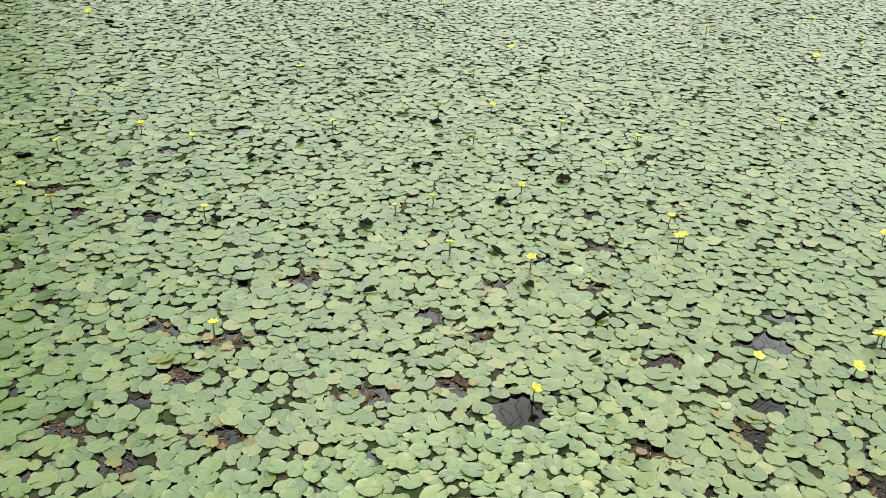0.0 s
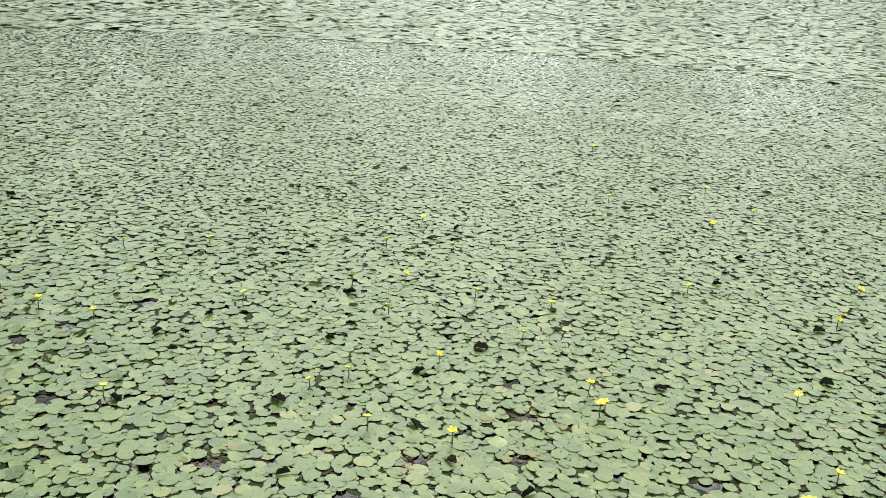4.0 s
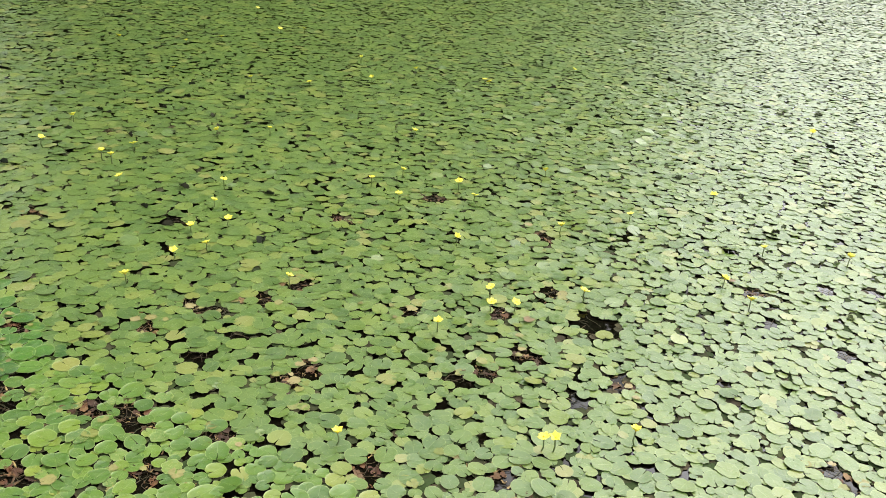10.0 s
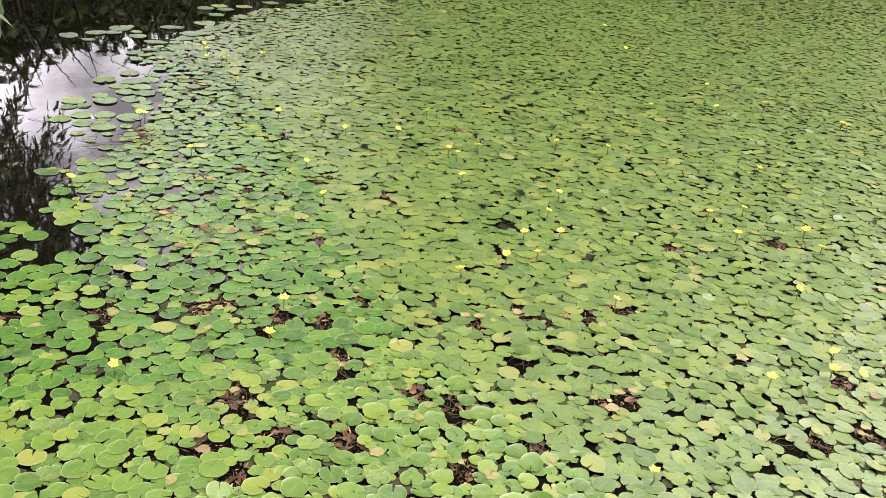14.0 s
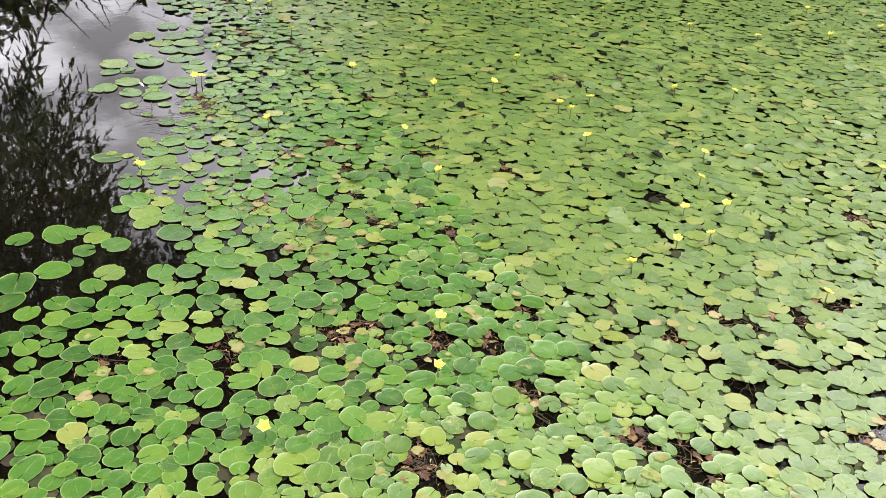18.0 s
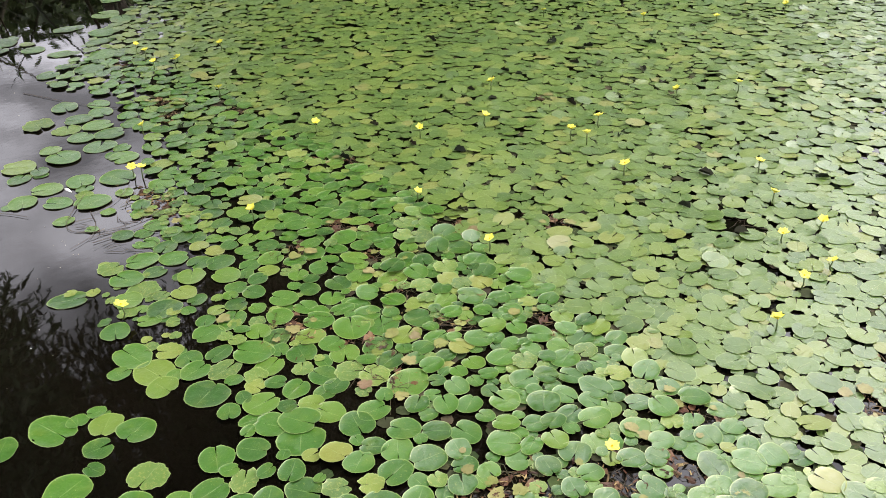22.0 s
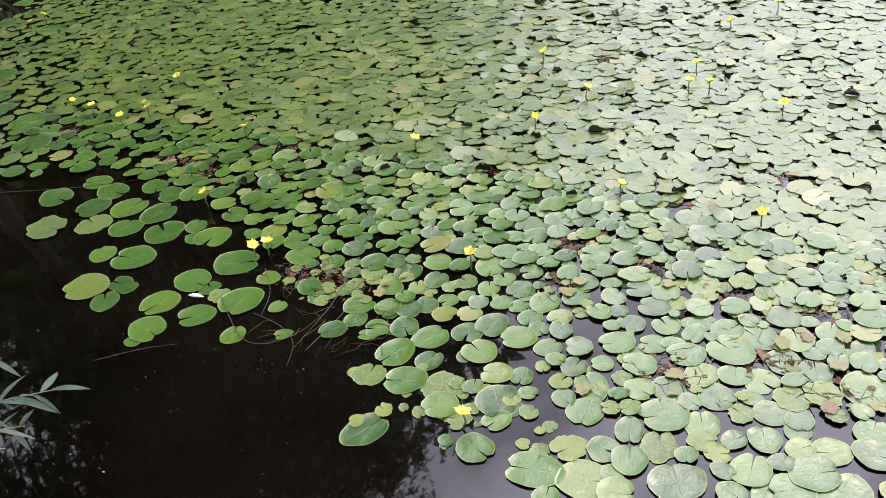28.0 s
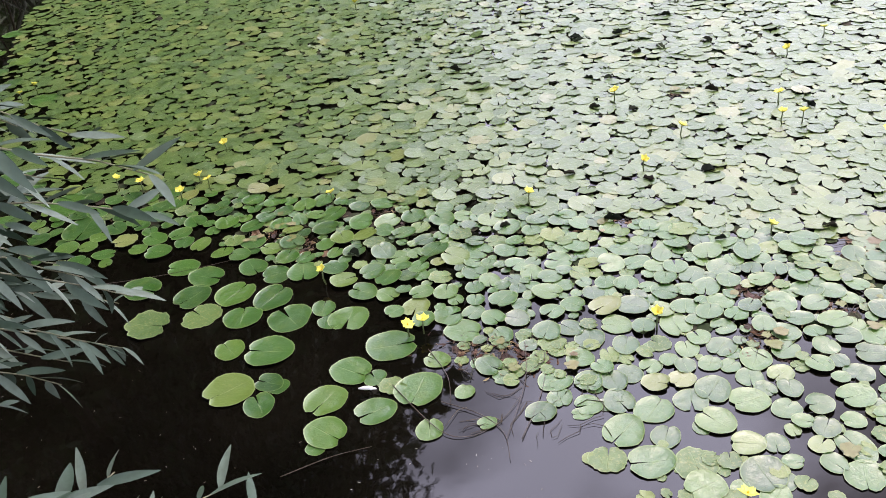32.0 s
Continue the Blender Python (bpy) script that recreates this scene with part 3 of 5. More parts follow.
# Rotted places with brown leaf remains, and small pools of clear water between the leaves: x, y.
BROWN_WEST = [(-5.65, 0.81), (-5.07, 0.75), (-4.95, 0.69), (-4.79, 0.90), (-4.28, 0.35), (-4.13, 0.93), (-4.04, 1.78), (-3.77, 0.65), (-3.75, 0.49), (-3.58, 0.63), (-3.57, 0.88), (-3.46, 0.29),
              (-3.38, 0.58), (-3.37, 1.12), (-3.28, 0.39), (-3.21, 0.57), (-3.14, 0.34), (-3.06, 0.73), (-2.86, -0.25), (-2.81, 0.03), (-2.74, 0.26), (-2.74, 0.34), (-2.64, 0.73), (-2.63, 1.94)]
BROWN_MIDDLE = [(-2.62, 0.47), (-2.56, 2.36), (-2.55, 0.57), (-2.42, 1.16), (-2.39, 0.99), (-2.37, 0.57), (-2.32, 1.49), (-2.31, 1.34), (-2.29, 0.26), (-2.24, 0.24), (-2.15, 0.69), (-2.11, 0.13),
                (-2.09, 0.30), (-2.05, 0.74), (-2.05, 2.42), (-2.03, 0.45), (-1.98, 0.18), (-1.98, 1.63), (-1.93, 1.12), (-1.92, 1.20), (-1.84, 0.86), (-1.83, 0.66), (-1.78, 1.85), (-1.77, 2.07)]
BROWN_EAST = [(-1.60, 1.55), (-1.57, 1.72), (-1.52, 1.05), (-1.31, 1.80), (-1.31, 2.62), (-1.28, 1.26), (-0.83, 1.47), (-0.72, 1.87), (-0.67, 1.38), (-0.62, 1.67), (-0.54, 1.83), (-0.48, 1.46),
              (-0.39, 2.12), (-0.15, 1.63), (0.03, 1.68), (0.09, 1.88), (0.15, 2.14), (0.43, 2.14), (0.47, 1.47), (0.49, 2.38), (0.59, 1.81), (0.71, 1.54), (0.94, 1.40)]
POOLS = [(0.18, 1.59, 0.068), (0.87, 1.90, 0.06), (-0.70, 1.57, 0.04), (-0.02, 1.97, 0.04), (0.78, 1.65, 0.04), (0.95, 2.02, 0.04), (-1.19, 2.48, 0.04), (-0.93, 2.46, 0.04), (-0.80, 3.19, 0.04),
         (-1.02, 2.96, 0.04), (0.48, 2.58, 0.04), (-1.54, 2.02, 0.07), (-3.00, 1.46, 0.05), (-2.36, 1.20, 0.04), (-2.18, 1.16, 0.04), (-1.35, 1.65, 0.04), (-1.61, 1.47, 0.04), (-1.15, 2.85, 0.04),
         (-2.17, 1.01, 0.04), (-2.28, 0.55, 0.04), (-2.55, 0.40, 0.04), (-2.72, -0.02, 0.04)]

gen = np.random.default_rng(7)
STEP = 0.041


def strewn(step, x0, x1, y0, y1):
    """Uneven points on a staggered grid inside the mat."""
    gx, gy = np.meshgrid(np.arange(x0, x1, step), np.arange(y0, y1, step * 0.866))
    gx = gx + (np.arange(gx.shape[0]) % 2)[:, None] * step / 2
    x, y = (gx + gen.uniform(-0.42, 0.42, gx.shape) * step).ravel(), (gy + gen.uniform(-0.42, 0.42, gy.shape) * step).ravel()
    hit = inside(MAT, x, y)
    return x[hit], y[hit]


HOLES = [(x, y, 0.042) for x, y in BROWN_EAST + BROWN_MIDDLE + BROWN_WEST] + list(POOLS)
CELL = 0.08


def settle(taken, cells, x, y, r, close):
    """Lays leaves one after the other wherever the leaves so far leave room; close: how near two may come, in sums of radii."""
    for q in range(len(x)):
        cx, cy = int(x[q] // CELL), int(y[q] // CELL)
        free = True
        for i in (cx - 1, cx, cx + 1):
            for j in (cy - 1, cy, cy + 1):
                for k in cells.get((i, j), ()):
                    ox, oy, orad = taken[k]
                    if (ox - x[q]) ** 2 + (oy - y[q]) ** 2 < (close[q] * (orad + r[q])) ** 2:
                        free = False
                        break
                if not free:
                    break
            if not free:
                break
        if free:
            cells.setdefault((cx, cy), []).append(len(taken))
            taken.append((x[q], y[q], r[q]))


def seen_over(x, y, reach):
    """The stretch of pond that the path looks over."""
    bear = np.degrees(np.arctan2(-x, y + 1.0))
    return (bear > -42) & ((bear < 80) | (x < -2.0)) & (np.hypot(x + 1.0, y + 0.2) < reach)


def open_here(x, y):
    """False in the brown places and pools."""
    ok = np.ones(len(x), bool)
    for hx, hy, hr in HOLES:
        ok &= np.hypot((x - hx) / 1.3, y - hy) > hr * gen.uniform(0.7, 1.2, len(x))
    return ok


def from_edge(x, y, first=12, last=19):
    """Distance from an edge of the mat, the west one as a rule."""
    best = np.full(len(x), 9.0)
    for (x1, y1), (x2, y2) in zip(MAT[first:last], MAT[first + 1 : last + 1]):
        f = np.clip(((x - x1) * (x2 - x1) + (y - y1) * (y2 - y1)) / ((x2 - x1) ** 2 + (y2 - y1) ** 2), 0, 1)
        best = np.minimum(best, np.hypot(x - x1 - f * (x2 - x1), y - y1 - f * (y2 - y1)))
    return best


def beside(x, y):
    """How many of the single leaves lie close by."""
    total = np.zeros(len(x), int)
    for fx, fy, fr in FRINGE:
        total += np.hypot(x - fx, y - fy) < fr + 0.040
    return total


CLOSE_BY = 8.0
# the stretch where the leaves lie apart, with water showing between them
LOOSE = [(-4.36, 0.37), (-3.96, 0.45), (-3.66, 0.43), (-3.60, 0.37), (-3.35, 0.36), (-3.07, 0.36), (-3.06, 0.11), (-3.47, -0.11), (-3.93, -0.28)]
taken = [tuple(p) for p in FRINGE]
cells = {}
for k, (x, y, r) in enumerate(taken):
    cells.setdefault((int(x // CELL), int(y // CELL)), []).append(k)
for tries, low, high, close in ((120000, 0.92, 1.30, 0.76), (200000, 0.68, 1.02, 0.65), (280000, 0.42, 0.74, 0.58)):
    x, y = gen.uniform(-8.1, 5.6, tries), gen.uniform(-0.8, 8.0, tries)
    ok = inside(MAT, x, y) & seen_over(x, y, CLOSE_BY)
    x, y = x[ok], y[ok]
    ok = open_here(x, y)
    ok &= gen.random(len(x)) < np.clip(0.25 + from_edge(x, y) * (2.0 if close > 0.7 else 0.8), 0, 1)
    ok &= ~inside(LOOSE, x, y) | ((high < 1.1) & (high > 0.8) & (beside(x, y) > 1))
    x, y = x[ok], y[ok]
    r = gen.uniform(low, high, len(x)) * np.interp(x, [-4.5, -3.0, -1.2, 0.0], [0.0300, 0.0282, 0.0232, 0.0222]) * np.interp(y, [1.8, 4.5], [1.0, 0.9])
    # towards the clear water the leaves lie side by side, with gaps between them
    front = np.clip(np.interp(x, [-2.9, -2.2], [1.0, 0.0]) * np.interp(y - 0.12 * (-3.0 - x), [0.35, 0.8], [1.0, 0.0]), 0, 1)
    if close < 0.6:
        keep = gen.random(len(x)) > np.maximum(0.4 * front, np.interp(x, [-2.4, -1.6, -0.7, 0.1], [0.0, 0.35, 0.35, 0.0]))
        x, y, r, front = x[keep], y[keep], r[keep], front[keep]
    settle(taken, cells, x, y, r, close + (0.80 - close) * front)
px, py, rad = np.array(taken[len(FRINGE) :]).T
x1, y1 = strewn(STEP, -8.0, 11.5, 0.0, 14.0)
x2, y2 = strewn(0.1, -12.0, 34.0, 0.4, 44.0)
d1, d2 = np.hypot(x1 + 1.0, y1 + 0.2), np.hypot(x2 + 1.0, y2 + 0.2)
pick1, pick2 = (d1 >= CLOSE_BY) & (d1 < 12) & seen_over(x1, y1, 12) & (gen.random(len(x1)) > 0.03), ((d2 >= 12) & seen_over(x2, y2, 40) | ~seen_over(x2, y2, 60) & (d2 < 14)) & (gen.random(len(x2)) > 0.01)
px, py = np.concatenate([px, x1[pick1], x2[pick2]]), np.concatenate([py, y1[pick1], y2[pick2]])
rad = np.concatenate([rad, gen.normal(0.025, 0.004, pick1.sum()), gen.normal(0.072, 0.012, pick2.sum())])
away = np.hypot(px + 1.0, py + 0.2)
count = len(px)
head = gen.uniform(0, math.tau, count)
lean = np.abs(gen.normal(0, 0.036, count)) * (0.7 + np.interp(away, [1.5, 3.0], [0.0, 1.0]) * np.interp(px, [-2.5, -0.8], [1.0, 0.85])) + (gen.random(count) < 0.02) * gen.uniform(0.05, 0.2, count)
lean_way = gen.uniform(0, math.tau, count)
high = 0.0022 + 0.0032 * np.clip(rad / 0.045, 0, 1.2) + gen.uniform(0, 0.0034, count) + rad * np.sin(lean) * 0.6
# the strip along the path is made of single leaves, in patches of 300
line = np.interp(px, [-7.5, -5.5, -4.0, -2.5, -1.0, 0.5, 2.0], [0.7, 0.95, 0.95, 0.75, 1.1, 1.75, 1.8])
near = (py < line) & (px < 1.3) & (px > -5.9)
near_ids = np.nonzero(near)[0]
near_ids = near_ids[np.argsort(px[near_ids])]
near_ids = near_ids[: 300 * 13]
single = np.zeros(count, bool)
single[near_ids] = True

PAD_MESHES = [tri_mesh("leaf", *pad_shape(18, 20 + k)[:2], M_PAD, pad_shape(18, 20 + k)[2]) for k in range(12)]
SHADED_MESHES = [tri_mesh("leaf", *pad_shape(22, 40 + k)[:2], M_SHADED_GREEN, pad_shape(22, 40 + k)[2]) for k in range(12)]
WORN_MESHES = [tri_mesh("leaf", *pad_shape(44, 60 + k, 0.22)[:2], M_WORN, pad_shape(44, 60 + k, 0.22)[2]) for k in range(5)]
all_poses = poses(px, py, high, head, lean, lean_way, rad)


def leaf_patch(ids, label):
    """One patch of single leaves."""
    cx, cy = float(px[ids].mean()), float(py[ids].mean())
    patch = thing("lily_patch", (cx, cy, 0), label, "lily pads", "patches of floating leaves")
    for i in ids:
        m = Matrix(all_poses[i].tolist())
        m.translation -= Vector((cx, cy, 0))
        me = WORN_MESHES[i % 5] if (i * 7919) % 10 == 0 else (SHADED_MESHES if px[i] < -2.4 else PAD_MESHES)[i % 12]
        part("leaf", me, patch, m)


for k in range(0, len(near_ids), 300):
    leaf_patch(near_ids[k : k + 300], "crowded round green lily leaves floating on the pond")

# the loose fringe, one patch a stretch
for group, words in ((PADS_FAR_WEST, "scattered round lily leaves on open water by the reeds"),
                     (PADS_REEDS, "broad lily leaves on dark water below the reeds"),
                     (PADS_WEST, "large separate lily leaves at the edge of dark water"),
                     (PADS_MIDDLE, "loose green lily leaves with notched edges on open water"),
                     (PADS_POINT, "lily leaves lying singly beside the clear water"),
                     (PADS_EAST, "broad lily leaves lying loosely before the closed mat"),
                     (PADS_COVE, "pale shining lily leaves with strips of water between"),
                     (PADS_BAY, "small green lily leaves close beside one another"),
                     (PADS_TORN, "torn yellowing lily leaves at the edge of the mat")):
    cx, cy = np.mean([p[0] for p in group]), np.mean([p[1] for p in group])
    patch = thing("lily_patch", (cx, cy, 0), words, "lily pads", "patches of floating leaves")
    for j, (x, y, r) in enumerate(group):
        g = random.Random(int(x * 1000) * 31 + int(y * 1000))
        m = Matrix(poses(*(np.array([q]) for q in (x - cx, y - cy, 0.0012 + g.random() * 0.0028, g.uniform(0, math.tau), g.uniform(0, 0.018), g.uniform(0, 6), r * 1.02)))[0].tolist())
        part("leaf", WORN_MESHES[j % 5] if group is PADS_TORN or g.random() < 0.07 else SHADED_MESHES[g.randrange(12)], patch, m)
        if g.random() < 0.15:
            # a smaller leaf pushed half under it
            way, far = g.uniform(0, math.tau), r * g.uniform(0.7, 1.0)
            m = Matrix(poses(*(np.array([q]) for q in (x - cx + far * math.cos(way), y - cy + far * math.sin(way), 0.0008, g.uniform(0, math.tau), g.uniform(0, 0.012), g.uniform(0, 6), r * g.uniform(0.45, 0.8))))[0].tolist())
            part("leaf", SHADED_MESHES[g.randrange(12)], patch, m)

# small ragged leaves between the loose ones and round the brown places
g = random.Random(77)
ragged = thing("lily_patch", (-3.9, 0.25, 0), "small ragged yellow-green lily leaves round rotting gaps", "lily pads", "patches of floating leaves")
for x, y, r in PADS_TORN:
    for _ in range(3):
        m = pose(x + g.gauss(0, 0.045) + 3.9, y + g.gauss(0, 0.03) - 0.25, g.uniform(0.001, 0.003), 0, 0, g.uniform(0, 360)) @ Matrix.Diagonal((g.uniform(0.010, 0.020),) * 3 + (1,))
        part("leaf", WORN_MESHES[g.randrange(5)], ragged, m)
for x, y in [p for p in BROWN_WEST if p[0] > -5.2] + [(-4.30, 0.30), (-4.22, 0.36), (-4.16, 0.30), (-4.34, 0.38)]:
    for _ in range(5):
        m = pose(x + g.gauss(0, 0.06) + 3.9, y + g.gauss(0, 0.04) - 0.25, g.uniform(0.002, 0.005), 0, 0, g.uniform(0, 360)) @ Matrix.Diagonal((g.uniform(0.010, 0.021),) * 3 + (1,))
        part("leaf", WORN_MESHES[g.randrange(5)], ragged, m)

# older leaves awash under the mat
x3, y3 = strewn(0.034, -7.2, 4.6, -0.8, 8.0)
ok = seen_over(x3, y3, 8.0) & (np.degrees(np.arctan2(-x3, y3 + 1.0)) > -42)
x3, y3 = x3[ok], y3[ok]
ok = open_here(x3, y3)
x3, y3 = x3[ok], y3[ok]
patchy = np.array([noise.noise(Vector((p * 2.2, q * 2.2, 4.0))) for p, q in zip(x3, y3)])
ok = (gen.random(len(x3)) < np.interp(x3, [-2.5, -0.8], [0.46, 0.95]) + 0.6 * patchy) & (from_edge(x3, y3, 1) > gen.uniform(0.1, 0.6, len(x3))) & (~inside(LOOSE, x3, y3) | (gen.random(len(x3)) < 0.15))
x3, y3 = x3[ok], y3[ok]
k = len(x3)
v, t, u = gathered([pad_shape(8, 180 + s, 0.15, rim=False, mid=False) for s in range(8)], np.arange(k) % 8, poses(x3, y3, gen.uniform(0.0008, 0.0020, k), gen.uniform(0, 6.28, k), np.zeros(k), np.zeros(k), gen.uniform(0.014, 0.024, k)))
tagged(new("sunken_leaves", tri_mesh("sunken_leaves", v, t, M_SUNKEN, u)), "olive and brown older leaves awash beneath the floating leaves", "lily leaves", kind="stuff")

# all the others, joined by distance
rest = ~single
for name, low, far, shapes in (("near", 0, 4.6, [pad_shape(14, 120 + k, rim=False, mid=False, shade_skirt=True) for k in range(14)]), ("mid", 4.6, 9.0, [pad_shape(9, 140 + k, rim=False, mid=False) for k in range(10)]),
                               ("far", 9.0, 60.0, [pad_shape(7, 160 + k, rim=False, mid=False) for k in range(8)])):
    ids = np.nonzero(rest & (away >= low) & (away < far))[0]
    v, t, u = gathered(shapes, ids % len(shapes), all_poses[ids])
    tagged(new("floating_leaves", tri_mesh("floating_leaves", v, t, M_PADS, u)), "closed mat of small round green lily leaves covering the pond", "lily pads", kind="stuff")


# ---- brown remains between the leaves ----
def scrap_shape(seed):
    """A curled scrap of dead leaf, about 1 across."""
    r = random.Random(seed)
    k = r.randint(6, 8)
    v = [(0, 0, r.uniform(0, 0.25))]
    for i in range(k):
        a = math.tau * i / k
        d = r.uniform(0.2, 0.62)
        v.append((d * math.cos(a) * 2.3, d * math.sin(a) * 0.5, r.uniform(-0.12, 0.22)))
    low = [(x * 0.96, y * 0.96, z - 0.05) for x, y, z in v[1:]]
    t = [(0, 1 + i, 1 + (i + 1) % k) for i in range(k)]
    for i in range(k):
        j = (i + 1) % k
        t += [(1 + i, 1 + k + i, 1 + k + j), (1 + i, 1 + k + j, 1 + j)]
    v = np.array(v + low, float)
    return v, np.array(t), v[:, :2]


M_OLD = varied("withered_leaf", [(0.10, 0.125, 0.028), (0.15, 0.15, 0.05), (0.15, 0.14, 0.055), (0.11, 0.13, 0.03), (0.19, 0.16, 0.08), (0.09, 0.12, 0.024), (0.13, 0.085, 0.05)], 0.5, 0.35, False, 90.0)
M_ROT = varied("rotting_leaf", [(0.022, 0.010, 0.006), (0.06, 0.022, 0.012), (0.03, 0.017, 0.010), (0.08, 0.034, 0.015), (0.14, 0.085, 0.04), (0.05, 0.022, 0.014)], 0.55, 0.25, False, 160.0)
DEBRIS = [(-4.39, 0.34), (-4.26, 0.37), (-5.02, 1.16)]
ROTTEN = BROWN_EAST + BROWN_MIDDLE + BROWN_WEST + DEBRIS


def crumpled_shape(seed):
    """A limp, crumpled leaf remnant of radius 1."""
    v, t, u = pad_shape(22, seed, 0.5, rim=False)
    v = v.copy()
    for p in v:
        p[2] += 0.28 * noise.noise(Vector((p[0] * 2.1, p[1] * 2.1, seed))) + 0.12 * noise.noise(Vector((p[0] * 5, p[1] * 5, seed + 9)))
    return v, t, u


g = random.Random(12)
old = [(x + g.gauss(0, 0.065), y + g.gauss(0, 0.05)) for x, y in BROWN_EAST + BROWN_MIDDLE + BROWN_WEST for _ in range(g.randint(2, 5))]
k = len(old)
ox, oy = np.array(old).T
v, t, u = gathered([pad_shape(36, 200 + s, 0.42, rim=False) for s in range(9)], np.arange(k) % 9, poses(ox, oy, gen.uniform(0.004, 0.010, k), gen.uniform(0, 6.28, k), gen.uniform(0, 0.15, k), gen.uniform(0, 6.28, k), gen.uniform(0.008, 0.021, k)))
tagged(new("withered_leaves", tri_mesh("withered_leaves", v, t, M_OLD, u)), "yellowed ragged lily leaves withering among the green ones", "withered leaves", kind="stuff")
old = [(x + g.gauss(0, 0.038), y + g.gauss(0, 0.028)) for x, y in ROTTEN for _ in range(g.randint(6, 10))]
k = len(old)
ox, oy = np.array(old).T
v, t, u = gathered([crumpled_shape(230 + s) for s in range(9)], np.arange(k) % 9, poses(ox, oy, gen.uniform(-0.001, 0.004, k), gen.uniform(0, 6.28, k), gen.uniform(0, 0.25, k), gen.uniform(0, 6.28, k), gen.uniform(0.008, 0.024, k), gen.uniform(0.006, 0.015, k)))
tagged(new("rotting_leaves", tri_mesh("rotting_leaves", v, t, M_ROT, u)), "wet red-brown rotting leaves matted together on the water", "dead leaves", kind="stuff")

scraps = [scrap_shape(s) for s in range(10)]
sx, sy = [], []
g = random.Random(11)
for x, y in ROTTEN:
    for _ in range(g.randint(45, 75)):
        sx.append(x + g.gauss(0, 0.045))
        sy.append(y + g.gauss(0, 0.034))
sx, sy = np.array(sx), np.array(sy)
k = len(sx)
v, t, u = gathered(scraps, np.arange(k) % 10, poses(sx, sy, gen.uniform(-0.001, 0.004, k), gen.uniform(0, 6.28, k), gen.uniform(0, 0.4, k), gen.uniform(0, 6.28, k), 0.0025 + 0.010 * gen.random(k) ** 2.0))
tagged(new("dead_leaves", tri_mesh("dead_leaves", v, t, M_DEAD, smooth=False)), "brown and straw-coloured rotting leaf scraps on the water", "dead leaves", kind="stuff")

# thin stems and roots tangled in the gaps
thread_shapes = []
g = random.Random(14)
for q in range(8):
    pts = [Vector((f - 0.5, 0.32 * math.sin(3.4 * f + q) + g.uniform(-0.04, 0.04), g.uniform(0, 0.03))) for f in (0, 0.3, 0.65, 1.0)]
    v, t = tube(pts, [0.012, 0.011, 0.010, 0.006], 4)
    thread_shapes.append((v, t, v[:, :2]))
spots = [(x + g.gauss(0, hr), y + g.gauss(0, hr * 0.7)) for x, y, hr in HOLES for _ in range(12)]
spots += [(g.uniform(-4.40, -4.05), g.uniform(0.10, 0.36)) for _ in range(34)]
ox, oy = np.array(spots).T
k = len(ox)
v, t, u = gathered(thread_shapes, np.arange(k) % 8, poses(ox, oy, gen.uniform(0.001, 0.004, k), gen.uniform(0, 6.28, k), gen.uniform(0, 0.04, k), gen.uniform(0, 6.28, k), gen.uniform(0.03, 0.085, k)))
M_THREAD = varied("rotting_stem", [(0.02, 0.014, 0.009), (0.045, 0.03, 0.016), (0.03, 0.034, 0.014), (0.09, 0.065, 0.035)], 0.6, 0.3)
tagged(new("lily_stems", tri_mesh("lily_stems", v, t, M_THREAD)), "thin brown lily stems and roots tangled on the water", "stems", kind="stuff")

# specks of fluff and pollen adrift on the clear water
WEST_WATER = [(-3.1, -0.75), (-3.7, -0.2), (-4.2, 0.1), (-4.7, 0.0), (-5.4, 0.3), (-6.2, 0.5), (-7.2, 0.3), (-6.6, -0.7), (-5.0, -0.95), (-3.8, -0.9)]
qx, qy = gen.uniform(-7.2, -3.1, 900), gen.uniform(-0.95, 0.5, 900)
keep = inside(WEST_WATER, qx, qy)
qx, qy = qx[keep], qy[keep]
k = len(qx)
v, t, u = gathered(scraps, np.arange(k) % 10, poses(qx, qy, np.full(k, 0.0008), gen.uniform(0, 6.28, k), np.zeros(k), np.zeros(k), gen.uniform(0.0010, 0.0038, k), None, np.full(k, 0.002)))
tagged(new("floating_specks", tri_mesh("floating_specks", v, t, M_SPECK, smooth=False)), "pale specks of fluff drifting on dark water", "debris", kind="stuff")


# ---- standing and curled dark leaves ----
def curled_shape(seed):
    """A leaf folded along its middle and standing on edge, of radius 1."""
    r = random.Random(seed)
    fold, n = r.uniform(0.25, 0.9), 9
    v, t = [], []
    for side in (1, -1):
        base = len(v)
        for i in range(n):
            a = math.pi * i / (n - 1)
            for q, rad_in in ((0, 1.0), (1, 0.55), (2, 0.0)):
                h = rad_in * math.sin(a) * r.uniform(0.5, 1.0) * 1.1
                v.append((rad_in * math.cos(a) if q < 2 else 0.6 * math.cos(a), side * (h * math.sin(fold) + 0.05 * math.sin(3 * a)), h * math.cos(fold)))
        for i in range(n - 1):
            for q in range(2):
                a, b, c, d = base + i * 3 + q, base + i * 3 + q + 1, base + i * 3 + 3 + q, base + i * 3 + 4 + q
                t += [(a, b, d), (a, d, c)]
    return np.array(v, float), np.array(t)


